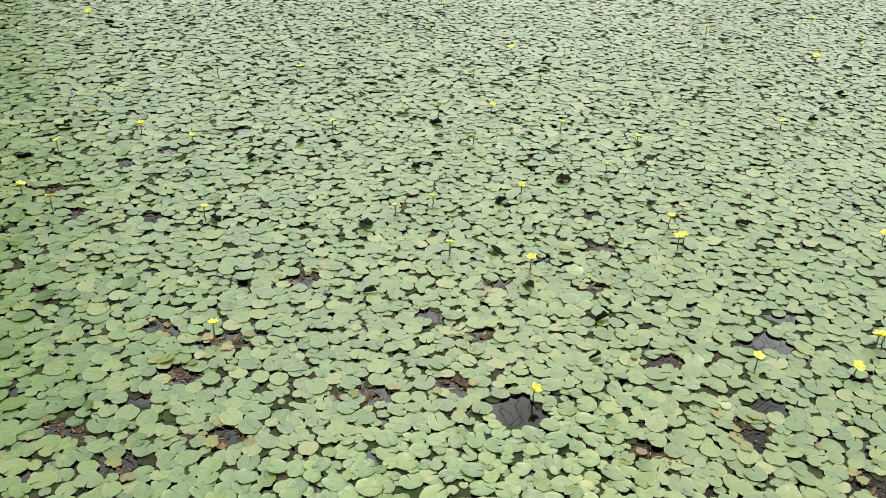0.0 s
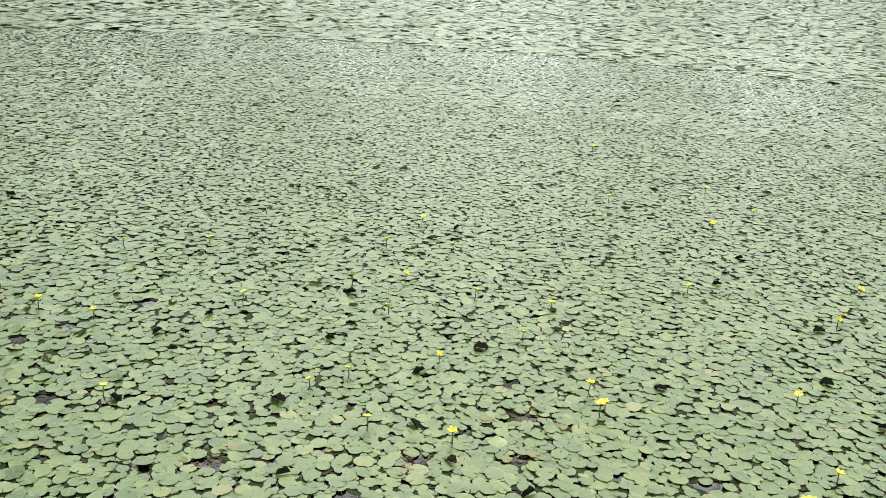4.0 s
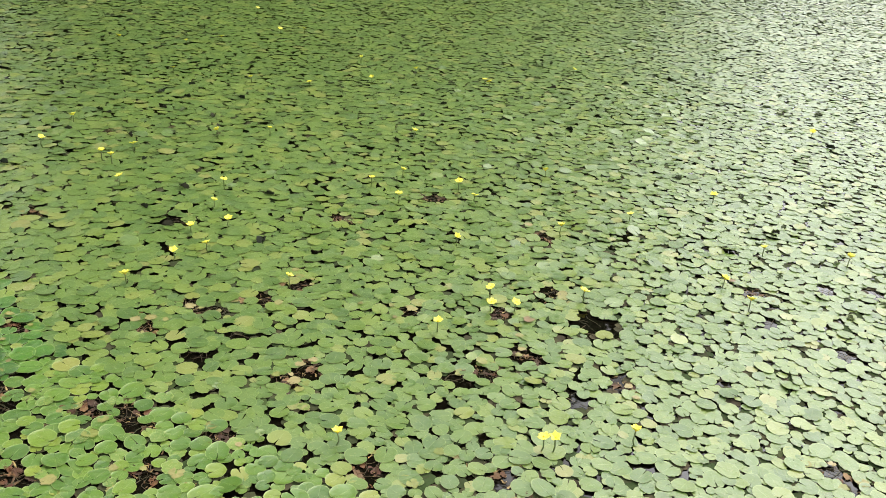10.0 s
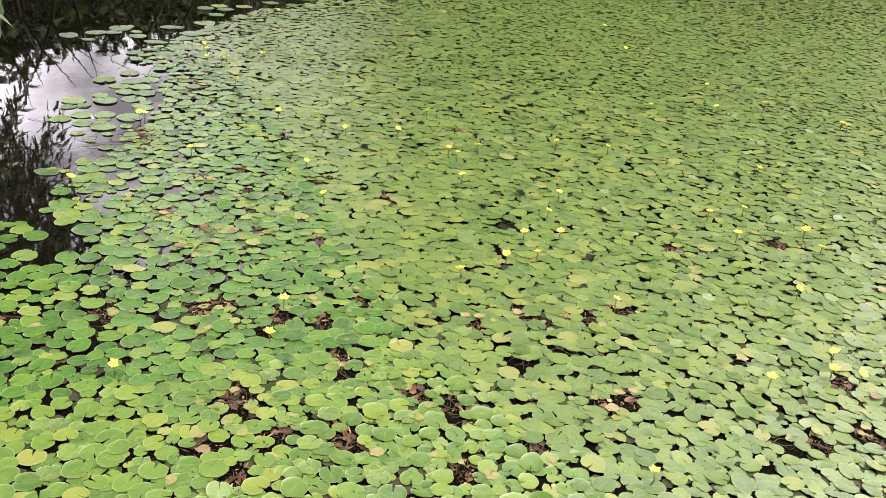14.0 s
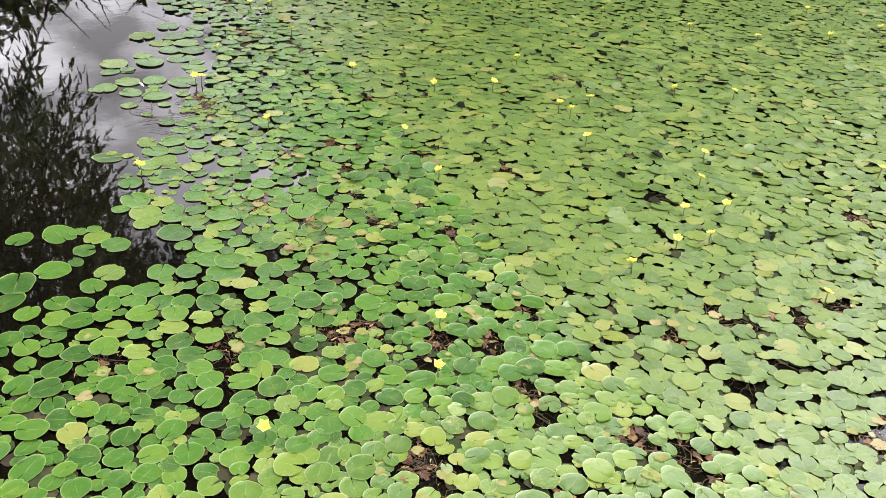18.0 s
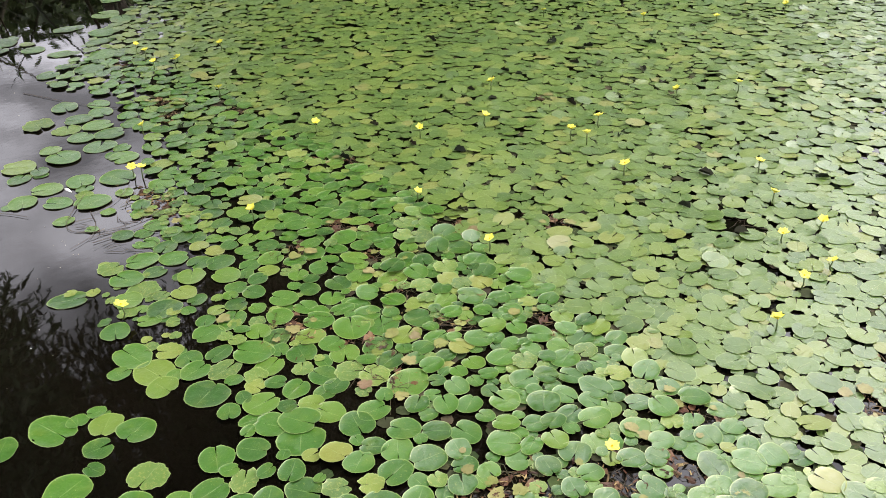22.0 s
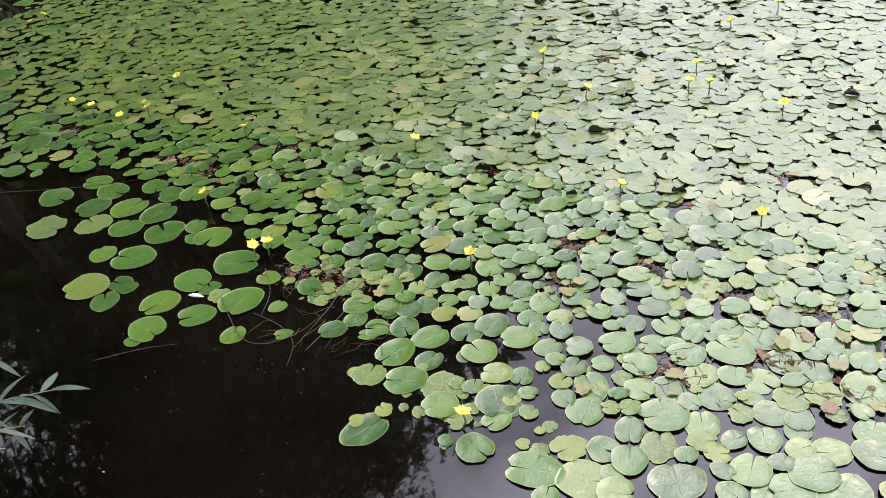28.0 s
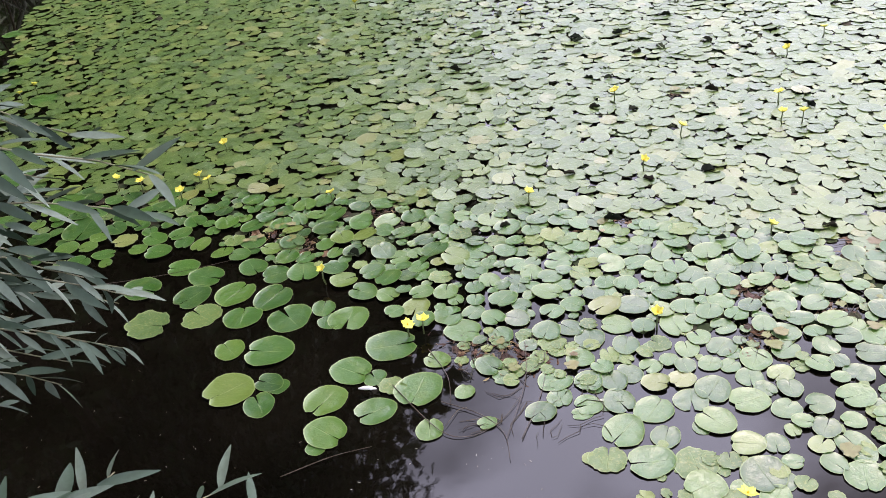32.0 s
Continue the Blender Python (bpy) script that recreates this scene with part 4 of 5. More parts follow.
CURLED_WEST = [(-5.75, 2.63), (-5.14, 2.26), (-4.88, 1.94), (-4.79, 0.67), (-4.51, 2.49), (-4.48, 2.29), (-4.42, 0.86), (-4.36, 1.88), (-4.32, 2.34), (-4.30, 1.17), (-4.30, 1.64), (-4.29, 1.89),
               (-4.22, 2.14), (-4.17, 1.63), (-4.15, 2.56), (-4.14, 0.93), (-4.07, 1.16), (-3.97, 2.27), (-3.93, 1.80), (-3.91, 1.23), (-3.86, 0.87), (-3.82, 2.20), (-3.69, 4.66), (-3.62, 1.69),
               (-3.60, 0.96), (-3.50, 2.68), (-3.46, 3.38), (-3.39, 3.14), (-3.32, 4.19), (-3.25, 1.65), (-3.17, 1.43), (-3.17, 2.74), (-3.11, 4.65), (-2.99, 1.87)]
CURLED_EAST = [(-2.97, 1.41), (-2.77, 3.59), (-2.66, 1.59), (-1.77, 4.49), (-1.48, 3.18), (-0.73, 2.45), (-0.71, 2.92), (-0.63, 2.79), (-0.59, 4.52), (-0.56, 3.08), (-0.25, 2.46), (-0.20, 2.07),
               (-0.11, 2.90), (-0.05, 3.32), (0.16, 2.32), (0.19, 2.65), (0.25, 2.13), (0.40, 1.81), (0.42, 2.84), (0.44, 1.98), (0.46, 4.17), (0.70, 2.68), (0.98, 2.56), (1.54, 3.51),
               (1.58, 2.61), (1.63, 2.32), (1.77, 3.04), (1.78, 3.85), (3.06, 7.69)]
CURLED = [tri_mesh("curled_leaf", *curled_shape(s), M_UNDER) for s in range(8)]
g = random.Random(5)
for j, (x, y) in enumerate(CURLED_EAST + CURLED_WEST):
    r = g.uniform(0.018, 0.028) if x > -2.4 else g.uniform(0.015, 0.025)
    ob = new("curled_leaf", CURLED[j % 8])
    ob.matrix_basis = pose(x, y, 0.008, g.uniform(-18, 18), g.uniform(-15, 15), g.uniform(-60, 60)) @ Matrix.Diagonal((r, r, r * 0.95, 1))
    tagged(ob, "dark upturned lily leaf, folded and standing above the mat", "lily leaf", "curled leaves")
# smaller ones all over the mat, flattened to stand in for its dark gaps
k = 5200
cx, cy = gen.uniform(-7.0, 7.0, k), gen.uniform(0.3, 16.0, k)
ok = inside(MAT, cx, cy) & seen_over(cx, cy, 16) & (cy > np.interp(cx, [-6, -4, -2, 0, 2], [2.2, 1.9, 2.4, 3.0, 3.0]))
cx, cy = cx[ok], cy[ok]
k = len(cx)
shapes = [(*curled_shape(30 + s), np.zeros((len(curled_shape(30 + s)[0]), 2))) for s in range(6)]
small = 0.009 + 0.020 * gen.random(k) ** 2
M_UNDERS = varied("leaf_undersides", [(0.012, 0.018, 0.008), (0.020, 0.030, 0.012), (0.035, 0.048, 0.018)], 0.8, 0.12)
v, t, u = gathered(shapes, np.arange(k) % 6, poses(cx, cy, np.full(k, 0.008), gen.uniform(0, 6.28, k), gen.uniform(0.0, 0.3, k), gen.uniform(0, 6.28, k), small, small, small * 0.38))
tagged(new("upturned_leaves", tri_mesh("upturned_leaves", v, t, M_UNDERS)), "small dark upturned leaf edges forming the mat of dark slits", "lily leaves", kind="stuff")


# ---- yellow flowers ----
def petal_mesh(seed):
    """A broad fringed petal, 1 long, rising outwards along +x."""
    r = random.Random(seed)
    v, t, rows, cols = [], [], 5, 5
    for i in range(rows):
        f = i / (rows - 1)
        wide = 0.18 + 0.95 * math.sin(min(1, f * 1.15) * math.pi * 0.62)
        for k in range(cols):
            s = k / (cols - 1) * 2 - 1
            frill = r.uniform(-0.07, 0.05) if i == rows - 1 or k in (0, cols - 1) else 0
            notch = -0.10 * (1 - abs(s)) if i == rows - 1 else 0
            v.append((f * 0.95 + frill + notch, s * wide * 0.5 + frill * s, 0.30 * f**1.4 + 0.16 * abs(s) * f + r.uniform(-0.02, 0.02)))
    for i in range(rows - 1):
        for k in range(cols - 1):
            a = i * cols + k
            t += [(a, a + 1, a + cols + 1), (a, a + cols + 1, a + cols)]
    top = np.array(v)
    low = top - (0, 0, 0.035)
    n = len(top)
    t += [(b + n, a + n, c + n) for a, b, c in t]
    ring = [k for k in range(cols)] + [i * cols + cols - 1 for i in range(1, rows)] + [(rows - 1) * cols + k for k in range(cols - 2, -1, -1)] + [i * cols for i in range(rows - 2, 0, -1)]
    for a, b in zip(ring, ring[1:] + ring[:1]):
        t += [(a, b + n, b), (a, a + n, b + n)]
    return tri_mesh("petal", np.concatenate([top, low]), t, M_PETAL)


def heart_mesh():
    v, t = tube([(0, 0, -0.15), (0, 0, 0.0), (0, 0, 0.14), (0, 0, 0.3), (0, 0, 0.34)], [0.12, 0.19, 0.17, 0.09, 0.03], 7)
    return tri_mesh("flower_centre", v, t, M_HEART)


PETALS = [petal_mesh(s) for s in range(6)]
HEART = heart_mesh()
STALKS = []
for s in range(4):
    r = random.Random(s)
    v, t = tube([(0.15 * r.uniform(-1, 1), 0.15 * r.uniform(-1, 1), -1.25), (0.08 * r.uniform(-1, 1), 0.08 * r.uniform(-1, 1), -0.6), (0, 0, 0)], [0.05, 0.045, 0.04], 6)
    STALKS.append(tri_mesh("stem", v, t, M_STEM))


def yellow_flower(x, y, height, size, seed):
    """An open five-petalled flower on its stalk; height is that of its base over the water."""
    r = random.Random(seed)
    top = thing("yellow_flower", (x, y, 0), "open bright yellow five-petalled flower on a short dark stalk", "flower", "yellow flowers on the pond")
    tip = pose(0, 0, height, r.uniform(-22, 22), r.uniform(-22, 22), r.uniform(0, 360))
    opened = r.uniform(-22, 6)
    for k in range(5):
        part("petal", PETALS[(seed + k) % 6], top, tip @ pose(0, 0, 0, 0, opened + r.uniform(-7, 7), 72 * k + r.uniform(-6, 6)) @ Matrix.Diagonal((size, size, size, 1)))
    part("flower_centre", HEART, top, tip @ Matrix.Diagonal((size * 0.8, size * 0.8, size, 1)), "golden flower centre")
    part("stem", STALKS[seed % 4], top, pose(0, 0, height, 0, 0, r.uniform(0, 360)) @ Matrix.Diagonal((0.045, 0.045, height, 1)), "dark green stalk")


FLOWERS_WEST = [(-6.63, 1.56), (-6.61, 1.63), (-5.94, 3.97), (-5.71, 0.92), (-5.62, 0.92), (-5.58, 2.65), (-5.48, 1.21), (-5.45, 0.88), (-5.45, 0.99), (-5.39, 0.95), (-5.35, 7.50), (-5.31, 2.96),
                (-5.30, 3.69), (-5.26, 3.19), (-5.20, 3.82), (-4.96, 0.92), (-4.82, 0.54), (-4.76, 2.53), (-4.53, 0.37), (-4.50, 0.39), (-4.38, 0.98), (-4.38, 3.61), (-4.36, 2.77), (-4.24, 1.69),
                (-4.12, 2.99), (-4.09, 1.21), (-4.00, 1.43), (-3.98, 3.33), (-3.98, 3.69), (-3.98, 0.49)]
FLOWERS_BAY = [(-3.78, 0.01), (-3.74, 0.91), (-3.72, 1.70), (-3.71, 1.55), (-3.69, 2.10), (-3.65, 1.56), (-3.59, 3.87), (-3.56, 2.30), (-3.53, 3.84), (-3.45, 4.58), (-3.42, 1.47), (-3.38, 0.86),
               (-3.15, 2.84), (-3.14, 1.76), (-3.01, 1.63), (-2.87, 1.44), (-2.83, 1.57), (-2.81, 2.25), (-2.80, 2.42), (-2.72, 1.28), (-2.71, 1.40), (-2.67, 1.08), (-2.66, 0.49), (-2.61, 2.21),
               (-2.56, 2.51), (-2.50, 0.40), (-2.47, -0.01), (-2.43, 2.46), (-2.43, 2.93), (-2.34, 1.46)]
FLOWERS_MIDDLE = [(-2.20, 2.10), (-2.01, 2.47), (-1.92, 2.81), (-1.90, 4.56), (-1.87, 1.90), (-1.83, 1.61), (-1.81, 1.83), (-1.80, 3.27), (-1.76, 1.89), (-1.66, 2.12), (-1.63, 1.05), (-1.42, 2.93),
                  (-1.40, 2.58), (-1.28, 1.40), (-1.26, 1.42), (-1.26, 2.48), (-1.17, 3.11), (-1.14, 1.59), (-1.03, 3.76), (-0.95, 3.02), (-0.76, 2.45), (-0.68, 3.85), (-0.58, 1.83), (-0.45, 3.20),
                  (-0.16, 2.53), (-0.05, 5.00), (-0.04, 2.61), (-0.04, 3.40), (0.02, 2.29), (0.10, 3.12)]
FLOWERS_EAST = [(0.11, 3.88), (0.18, 3.44), (0.23, 1.63), (0.26, 2.22), (0.26, 2.71), (0.30, 4.26), (0.41, 3.83), (0.45, 3.27), (0.58, 2.91), (0.73, 2.38), (0.73, 2.51), (0.74, 3.19),
                (0.75, 2.40), (0.80, 1.78), (1.05, 1.77), (1.16, 1.91), (1.17, 1.90), (1.31, 2.03), (1.37, 3.40), (1.37, 4.71), (1.40, 2.46), (1.58, 5.95), (1.81, 4.28), (1.85, 3.06),
                (1.91, 3.13), (2.02, 4.95), (2.12, 3.38), (2.13, 4.52)]
g = random.Random(21)
for j, (x, y) in enumerate(FLOWERS_EAST + FLOWERS_MIDDLE + FLOWERS_BAY + FLOWERS_WEST):
    far = math.hypot(x + 1, y)
    yellow_flower(x, y, g.uniform(0.036, 0.052), g.uniform(0.0135, 0.0170), j)


# ---- sticks and stems on the water ----
def stick(points, thick, label, name="twig", group="stems adrift"):
    ring = [np.array(points[0])] + [np.array(p) for p in points] + [np.array(points[-1])]
    pts = []
    for p0, p1, p2, p3 in zip(ring, ring[1:], ring[2:], ring[3:]):
        for s in range(5):
            u = s / 5
            pts.append(Vector(0.5 * (2 * p1 + (p2 - p0) * u + (2 * p0 - 5 * p1 + 4 * p2 - p3) * u**2 + (3 * p1 - p0 - 3 * p2 + p3) * u**3)))
    pts.append(Vector(points[-1]))
    v, t = tube(pts, [thick * (1 - 0.5 * i / (len(pts) - 1)) for i in range(len(pts))], 6)
    tagged(new(name, tri_mesh(name, v, t, M_TWIG)), label, "twig", group)


g = random.Random(2)
for ends in (((-4.51, 0.2), (-4.37, 0.09), (-4.30, 0.09), (-4.25, 0.15), (-4.23, 0.22)), ((-4.39, 0.17), (-4.30, 0.15), (-4.24, 0.11), (-4.21, 0.04)), ((-4.47, 0.33), (-4.40, 0.25), (-4.37, 0.17)),
             ((-4.64, -0.09), (-4.56, -0.02), (-4.49, 0.02)), ((-4.26, 0.39), (-4.23, 0.26), (-4.23, 0.09)), ((-4.20, 0.10), (-4.19, 0.23), (-4.20, 0.36)), ((-5.6, 0.38), (-5.3, 0.5), (-5.1, 0.62))):
    stick([(x, y, 0.002 + g.random() * 0.004) for x, y in ends], 0.0010, "thin brown lily stem lying bent on the water")
stick(bent((1.66, 3.14, 0.003), (1.97, 2.30, 0.006), -0.002, 7, g, 0.010), 0.0055, "dead grey-brown branch lying among the lily leaves", "branch", "")
stick(bent((1.78, 2.82, 0.004), (1.98, 2.76, 0.008), -0.003, 4, g, 0.006), 0.003, "dead side twig resting on the lily leaves")

v, t = tube(bent((-4.575, 0.165, 0.016), (-4.535, 0.172, 0.016), -0.002, 4, g), [0.0015, 0.0045, 0.0045, 0.001], 6)
tagged(new("feather", tri_mesh("feather", v, t, M_WHITE)), "small white downy feather lying on a lily leaf", "feather")


# ---- willow ----
def blade(length, wide, curl, seed):
    """A narrow pointed leaf along +x with a raised fold, a few millimetres thick at the rib."""
    r = random.Random(seed)
    v, t, rows = [], [], 7
    for i in range(rows):
        f = i / (rows - 1)
        w = wide * 0.5 * (math.sin(math.pi * min(1, f * 0.93 + 0.05)) ** 0.8) * (1.12 - 0.35 * f)
        w = max(w, wide * 0.02)
        droop = -curl * f * f * length
        for s, up in ((-1, 0.28), (0, 0.0), (1, 0.28)):
            v.append((f * length, s * w + 0.03 * length * math.sin(f * 3 + seed), droop + up * w))
    for i in range(rows - 1):
        for k in range(2):
            a = i * 3 + k
            t += [(a, a + 3, a + 4), (a, a + 4, a + 1)]
    v = np.array(v)
    n = len(v)
    t = t + [(a + n, c + n, b + n) for a, b, c in t]
    return np.concatenate([v, v - (0, 0, 0.0006)]), np.array(t)


BLADES = [tri_mesh("leaf", *blade(1.0, g.uniform(0.17, 0.23), g.uniform(-0.10, 0.20), s), M_WILLOW) for s in range(8)]


def frame_from(way, roll):
    way = way.normalized()
    side = way.cross(Vector((0, 0, 1)))
    side = side.normalized() if side.length > 1e-3 else Vector((0, 1, 0))
    up = side.cross(way)
    m = Matrix((way, -side, up)).transposed().to_4x4()
    return m @ Matrix.Rotation(roll, 4, "X")


willow = thing("willow_bush", (-5.1, -1.3, 0.1), "grey-green willow with narrow leaves hanging over the water", "willow")
WILLOW_AT = Vector((-5.1, -1.3, 0.1))
# Hanging shoots: tip x, y, z, then base x, y, z.
SHOOTS_UPPER = [(-4.46, -0.38, 0.84, -4.86, -0.60, 0.98), (-4.66, -0.27, 0.57, -4.90, -0.58, 0.80), (-4.57, -0.29, 0.73, -4.95, -0.62, 0.85), (-4.73, -0.23, 0.52, -4.93, -0.60, 0.78), (-4.83, -0.15, 0.35, -4.98, -0.58, 0.72), (-4.64, -0.26, 0.82, -4.86, -0.56, 1.03),
                (-4.81, -0.32, 0.42, -4.90, -0.66, 0.74), (-4.66, -0.42, 0.92, -4.84, -0.60, 1.10), (-4.74, -0.26, 0.61, -4.88, -0.62, 0.84), (-4.65, -0.35, 0.81, -4.84, -0.64, 0.95),
                (-4.77, -0.37, 0.64, -4.86, -0.68, 0.82), (-4.84, -0.25, 0.81, -5.05, -0.50, 0.92), (-4.98, -0.22, 0.50, -5.10, -0.60, 0.80), (-4.90, -0.10, 0.62, -5.15, -0.50, 0.88)]
SHOOTS_LOWER = [(-4.39, -0.34, 0.22, -4.58, -0.98, 0.40), (-4.44, -0.39, 0.32, -4.58, -0.95, 0.42), (-4.43, -0.47, 0.44, -4.58, -0.98, 0.50), (-4.46, -0.59, 0.59, -4.56, -0.95, 0.58),
                (-4.35, -0.44, 0.24, -4.50, -0.98, 0.38), (-4.32, -0.55, 0.29, -4.46, -1.02, 0.42), (-4.45, -0.56, 0.48, -4.56, -0.98, 0.54), (-4.46, -0.66, 0.61, -4.54, -0.96, 0.62),
                (-4.33, -0.67, 0.37, -4.45, -1.06, 0.46), (-4.41, -0.49, 0.31, -4.56, -0.98, 0.46), (-4.50, -0.52, 0.36, -4.62, -0.98, 0.44), (-4.52, -0.68, 0.50, -4.62, -1.05, 0.52)]
g = random.Random(8)
leaf_count = 0
limb_v, limb_t, limb_n = [], [], 0


def shoot(tip, base, gap, big):
    """One leafy shoot, its leaves alternating and pointing on towards the tip."""
    global leaf_count
    pts = bent(base, tip, -0.03, 9, g, 0.006)
    v, t = tube([p - WILLOW_AT for p in pts], [0.0026 - 0.0018 * i / 8 for i in range(9)], 5)
    twig = part("shoot", tri_mesh("shoot", v, t, M_SHOOT), willow)
    total = sum((b - a).length for a, b in zip(pts, pts[1:]))
    n = int(total * 0.93 / gap)
    for k in range(n):
        f = 0.12 + 0.88 * (k + 0.5) / n
        s = f * 8
        i = min(7, int(s))
        p = pts[i].lerp(pts[i + 1], s - i)
        way = (pts[i + 1] - pts[i]).normalized()
        side = way.cross(Vector((0, 0, 1))).normalized()
        spin = g.uniform(-0.9, 0.9) + (0 if k % 2 else math.pi)
        out = side * math.cos(spin) + side.cross(way) * math.sin(spin)
        aim = way * g.uniform(0.55, 1.0) + out * g.uniform(0.45, 1.15) + Vector((0, 0, -0.06))
        size = big * (0.6 + 0.4 * math.sin(math.pi * min(1, 1.25 - f))) * g.uniform(0.75, 1.15)
        m = Matrix.Translation(p - WILLOW_AT) @ frame_from(aim, g.uniform(-0.8, 0.8)) @ Matrix.Diagonal((size, size, size, 1))
        part("leaf", BLADES[g.randrange(8)], twig, m)
        leaf_count += 1


for rows, down, big in ((SHOOTS_UPPER, 0.0, 0.068), (SHOOTS_LOWER, 0.0, 0.072)):
    for row in rows:
        tip, base = Vector(row[:3]) - Vector((0, 0, down)), Vector(row[3:])
        shoot(tip, base, 0.017, big)
        for back in (0.2, 0.42):
            shift = Vector([g.uniform(-0.05, 0.05) for _ in range(3)])
            shoot(tip.lerp(base, back + g.uniform(-0.06, 0.08)) + shift * 1.2, base + shift, 0.022, big)
# limbs that carry the shoots, from the foot on the bank
for ends in (((-5.25, -1.45, 0.15), (-5.15, -1.0, 0.55), (-4.98, -0.62, 0.80)), ((-5.2, -1.45, 0.15), (-5.2, -1.0, 0.8), (-4.95, -0.58, 1.06)), ((-5.2, -1.5, 0.15), (-4.85, -1.2, 0.35), (-4.56, -0.98, 0.45)),
             ((-5.2, -1.5, 0.15), (-4.85, -1.15, 0.5), (-4.55, -0.96, 0.58)), ((-5.25, -1.45, 0.15), (-5.3, -0.9, 0.6), (-5.12, -0.52, 0.86))):
    v, t = tube([Vector(p) - WILLOW_AT for p in ends], [0.022, 0.012, 0.005], 7)
    part("limb", tri_mesh("limb", v, t, M_BARK), willow)


# ---- trees on the banks ----
def hanging_leaves(rnd, twigs, leaves, length, centre, radii, size, droop):
    """Poses of leaves strung along drooping twigs that fill an uneven crown."""
    out = []
    for _ in range(twigs):
        while True:
            d = Vector([rnd.uniform(-1, 1) for _ in range(3)])
            if 0.25 < d.length < 1.0:
                break
        lump = 1 + 0.35 * noise.noise(d * 2.3 + Vector(centre))
        p = Vector(centre) + Vector([a * b for a, b in zip(d, radii)]) * lump
        way = (Vector((d.x, d.y, 0)).normalized() * rnd.uniform(0.2, 0.9) + Vector((0, 0, -droop))).normalized()
        for k in range(leaves):
            q = p + way * length * k / leaves + Vector([rnd.uniform(-1, 1) for _ in range(3)]) * size * 0.35
            aim = way + Vector([rnd.uniform(-0.9, 0.9) for _ in range(3)])
            s = size * rnd.uniform(0.6, 1.2)
            m = Matrix.Translation(q) @ frame_from(aim, rnd.uniform(-3, 3)) @ Matrix.Diagonal((s, s, s, 1))
            out.append(np.array(m))
    return np.array(out)


def simple_leaf(wide):
    v = np.array([(0, 0, 0), (0.35, wide, 0.05), (0.4, -wide, 0.05), (1, 0, -0.08), (0.4, 0, -0.03)], float)
    return v, np.array([(0, 4, 1), (1, 4, 3), (3, 4, 2), (2, 4, 0)]), v[:, :2]


def limb_paths(rnd, foot, centre, radii, count):
    """A trunk and limbs that fork into the crown."""
    foot, centre = Vector(foot), Vector(centre)
    fork = foot.lerp(centre, 0.45) + Vector((rnd.uniform(-0.2, 0.2), rnd.uniform(-0.2, 0.2), 0))
    paths = [(bent(foot, fork, 0, 6, rnd, 0.05), 1.0, 0.6), (bent(fork, centre + Vector((0, 0, radii[2] * 0.8)), 0, 6, rnd, 0.12), 0.58, 0.08)]
    for k in range(count):
        a = math.tau * k / count + rnd.uniform(-0.3, 0.3)
        end = centre + Vector((radii[0] * 0.75 * math.cos(a), radii[1] * 0.75 * math.sin(a), radii[2] * rnd.uniform(-0.3, 0.6)))
        paths.append((bent(fork.lerp(centre, rnd.uniform(0, 0.6)), end, -0.15, 6, rnd, 0.08), 0.42, 0.05))
    return paths


def tree(name, foot, centre, radii, thick, twigs, leaves, length, size, wide, droop, mat, label, seed, group="trees on the far bank"):
    rnd = random.Random(seed)
    foot = Vector(foot)
    top = thing(name, foot, label, "tree", group)
    for k, (pts, a, b) in enumerate(limb_paths(rnd, foot, centre, radii, 7)):
        v, t = tube([p - foot for p in pts], [thick * (a + (b - a) * i / 5) for i in range(6)], 9)
        part("trunk" if k == 0 else "limb", tri_mesh("limb", v, t, M_BARK), top)
    m = hanging_leaves(rnd, twigs, leaves, length, Vector(centre) - foot, radii, size, droop)
    v, t, u = gathered([simple_leaf(wide)], np.zeros(len(m), int), m)
    part("crown", tri_mesh("crown", v, t, mat), top)
    return top


tree("willow_tree", (-7.6, -1.6, 0.1), (-6.9, 0.65, 5.2), (2.2, 1.8, 2.15), 0.22, 4600, 16, 0.75, 0.13, 0.11, 1.2, M_WILLOWS, "large willow leaning out over the pond from the bank", 4, "willows")
tree("willow_tree", (-7.3, -1.0, 0.1), (-6.3, -0.45, 2.2), (1.1, 0.58, 1.65), 0.08, 1250, 14, 0.5, 0.11, 0.10, 1.0, M_WILLOWS, "young leafy willow on the bank at the water's edge", 9, "willows")
tree("willow_tree", (-8.7, 1.9, 0.1), (-6.7, 1.95, 4.0), (1.05, 1.2, 1.55), 0.09, 1500, 14, 0.55, 0.12, 0.10, 1.0, M_WILLOWS, "slender willow leaning over the reeds", 12, "willows")
# unseen fourth willow, added to keep skylight off the leaves by the shore
tree("willow_tree", (-6.5, -2.3, 0.2), (-5.4, -1.2, 4.4), (1.7, 1.6, 1.6), 0.14, 1900, 14, 0.7, 0.13, 0.11, 1.2, M_WILLOWS, "unseen willow added to hold skylight off the shore leaves", 6, "willows")
far = tree("broadleaf_tree", (-14.2, 9.3, 0.3), (-14.2, 9.3, 7.0), (3.7, 3.5, 5.8), 0.30, 1500, 8, 0.9, 0.42, 0.28, 0.3, M_WOODS, "tall dark green tree on the far bank", 14)
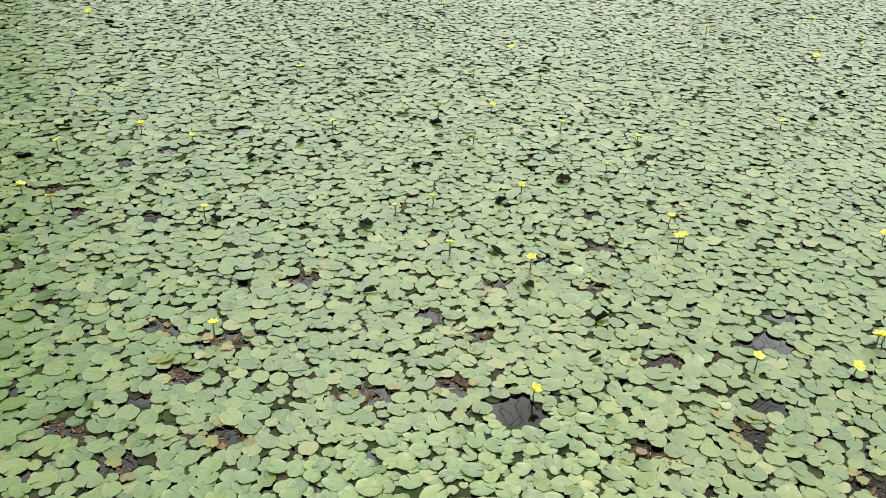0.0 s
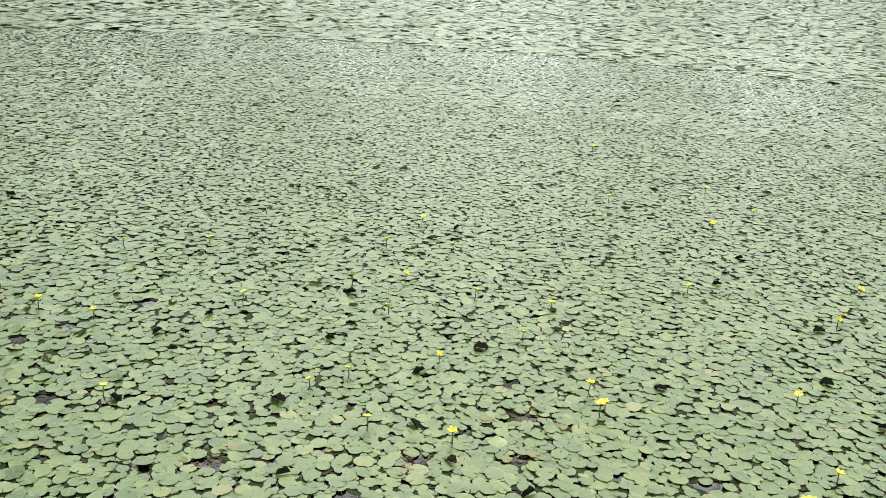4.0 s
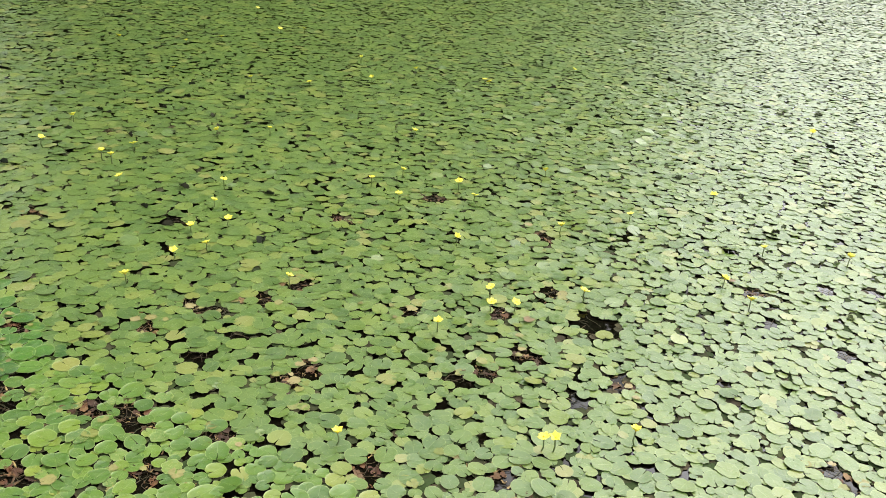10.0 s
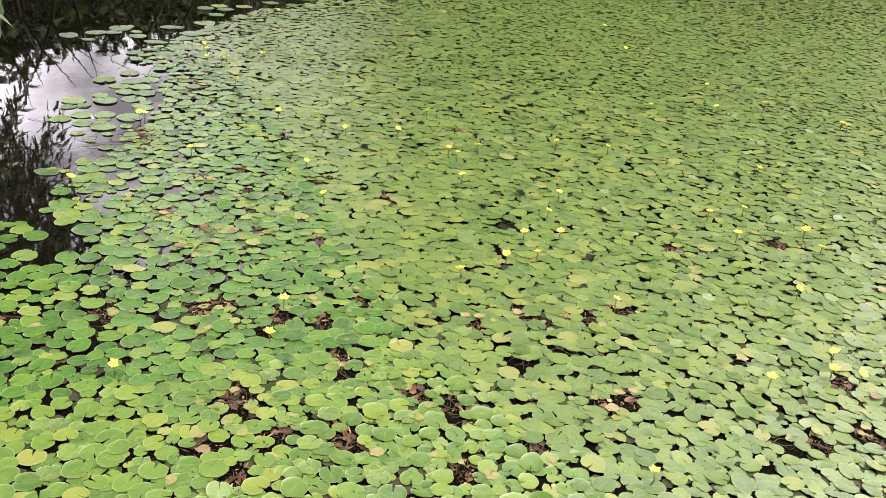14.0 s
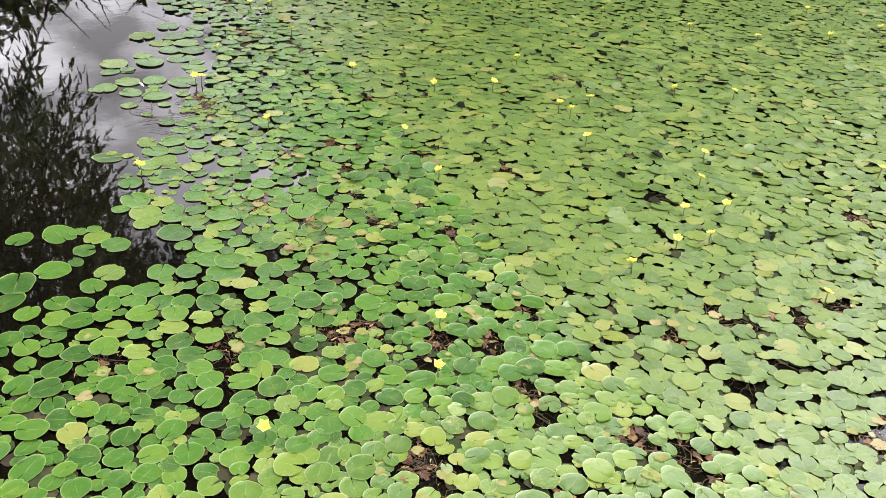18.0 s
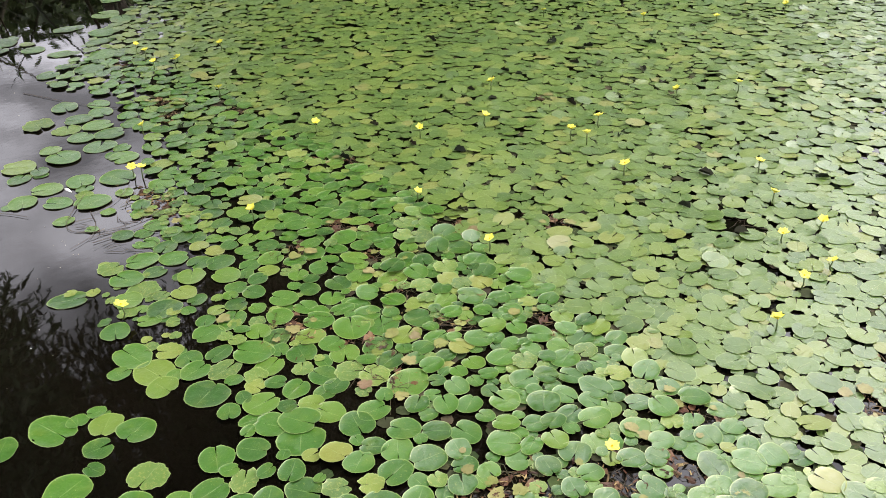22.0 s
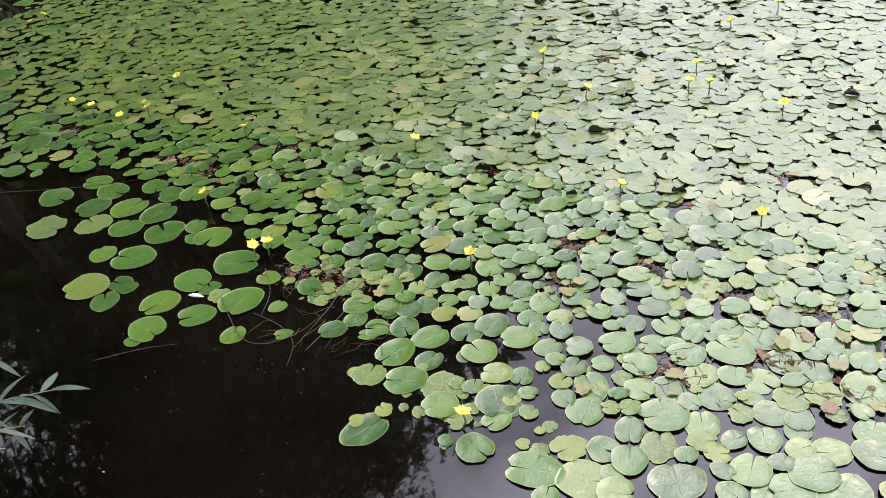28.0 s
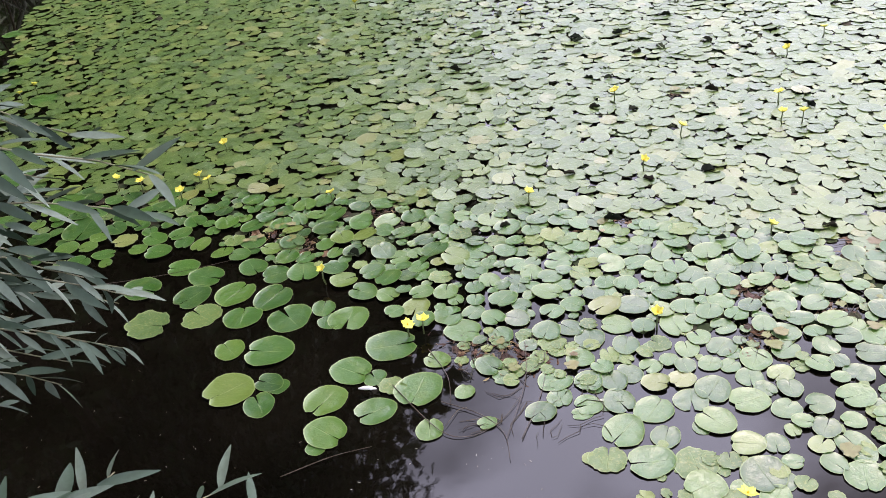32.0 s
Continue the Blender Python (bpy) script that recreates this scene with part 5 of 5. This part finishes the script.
# the shrinking copies to the north are unseen, added to soften the reflected edge
for x, y, turn, s in ((-14.8, 8.4, 140, 0.85), (-13.8, 11.6, 20, 1.2), (-17.5, 13.0, 100, 1.4), (-15.6, 15.8, 170, 1.35), (-17.0, 20.0, 60, 1.35), (-18.2, 24.0, 200, 1.2), (-18.5, 29.0, 20, 0.8), (-16.5, 34.0, 80, 0.65), (-13.5, 40.0, 310, 0.6), (-10.5, 47.0, 140, 0.5), (-6.5, 53.0, 220, 0.42), (-1.5, 58.0, 15, 0.36), (-24.0, 6.0, 30, 0.25), (-25.0, 1.5, 250, 0.22)):
    c = copy_thing(far, pose(x, y, 0.3, 0, 0, turn) @ Matrix.Diagonal((s, s, s, 1)))
# low bushes behind the reeds
low = tree("bush", (-9.3, 0.2, 0.1), (-9.3, 0.2, 0.42), (0.75, 0.75, 0.34), 0.03, 420, 7, 0.3, 0.12, 0.22, 0.2, M_WOODS, "dark green waterside bush behind the reeds", 31, "bushes on the west bank")
for k in range(1, 9):
    copy_thing(low, pose(-9.2 - 0.16 * k - rng.uniform(0, 0.4), 0.2 + 0.78 * k, 0.1, 0, 0, rng.uniform(0, 360)) @ Matrix.Diagonal((rng.uniform(1.1, 1.4),) * 3 + (1,)))
for x, y, s in ((-8.85, -0.55, 1.25), (-8.5, -1.25, 1.35)):
    copy_thing(low, pose(x, y, 0.1, 0, 0, 200 * s) @ Matrix.Diagonal((s, s, s, 1)))
# woods closing the distance all round
rnd = random.Random(17)
ms = []
for k in range(9000):
    a = rnd.uniform(0, math.tau)
    d = rnd.uniform(70, 95)
    hgt = 6.5 * (0.75 + 0.35 * noise.noise(Vector((math.cos(a) * 5, math.sin(a) * 5, 1))))
    z = rnd.random() ** 0.8 * hgt
    s = rnd.uniform(1.0, 2.4)
    ms.append(np.array(Matrix.Translation((d * math.cos(a), 10 + d * math.sin(a), z + 0.6)) @ frame_from(Vector([rnd.uniform(-1, 1) for _ in range(3)]), rnd.uniform(-3, 3)) @ Matrix.Diagonal((s, s, s, 1))))
v, t, u = gathered([simple_leaf(0.4)], np.zeros(len(ms), int), np.array(ms))
tagged(new("woods", tri_mesh("woods", v, t, M_WOODS)), "distant dark green woods round the pond", "woods", kind="stuff")


# ---- reeds at the west bank ----
def reed_mesh(seed):
    """A bent reed stem, 1 tall."""
    r = random.Random(seed)
    lean_x, lean_y, w = r.gauss(0, 0.42), r.gauss(0, 0.42), r.uniform(0.013, 0.024)
    pts = [Vector((lean_x * f * f, lean_y * f * f, f)) for f in (0, 0.35, 0.7, 1.0)]
    v, t = tube(pts, [w, w * 0.9, w * 0.6, w * 0.1], 5)
    return tri_mesh("reed_stem", v, t, M_REED)


REEDS = [reed_mesh(s) for s in range(9)]
g = random.Random(6)
for k in range(46):
    y = -0.4 + 4.6 * k / 45 + g.uniform(-0.06, 0.06)
    x = -7.95 - 0.12 * y - g.uniform(0, 0.45) + (0.35 if y < 0.4 else 0)
    clump = thing("reed_clump", (x, y, 0), "dry and green reed stems standing in shallow water", "reeds", "reeds along the west bank")
    for s in range(17):
        h = g.uniform(0.22, 0.44) if g.random() < 0.96 else g.uniform(0.7, 1.1)
        part("reed_stem", REEDS[g.randrange(9)], clump, pose(g.gauss(0, 0.10), g.gauss(0, 0.10), -0.1, 0, 0, g.uniform(0, 360)) @ Matrix.Diagonal((h * 0.95, h * 0.95, h, 1)))
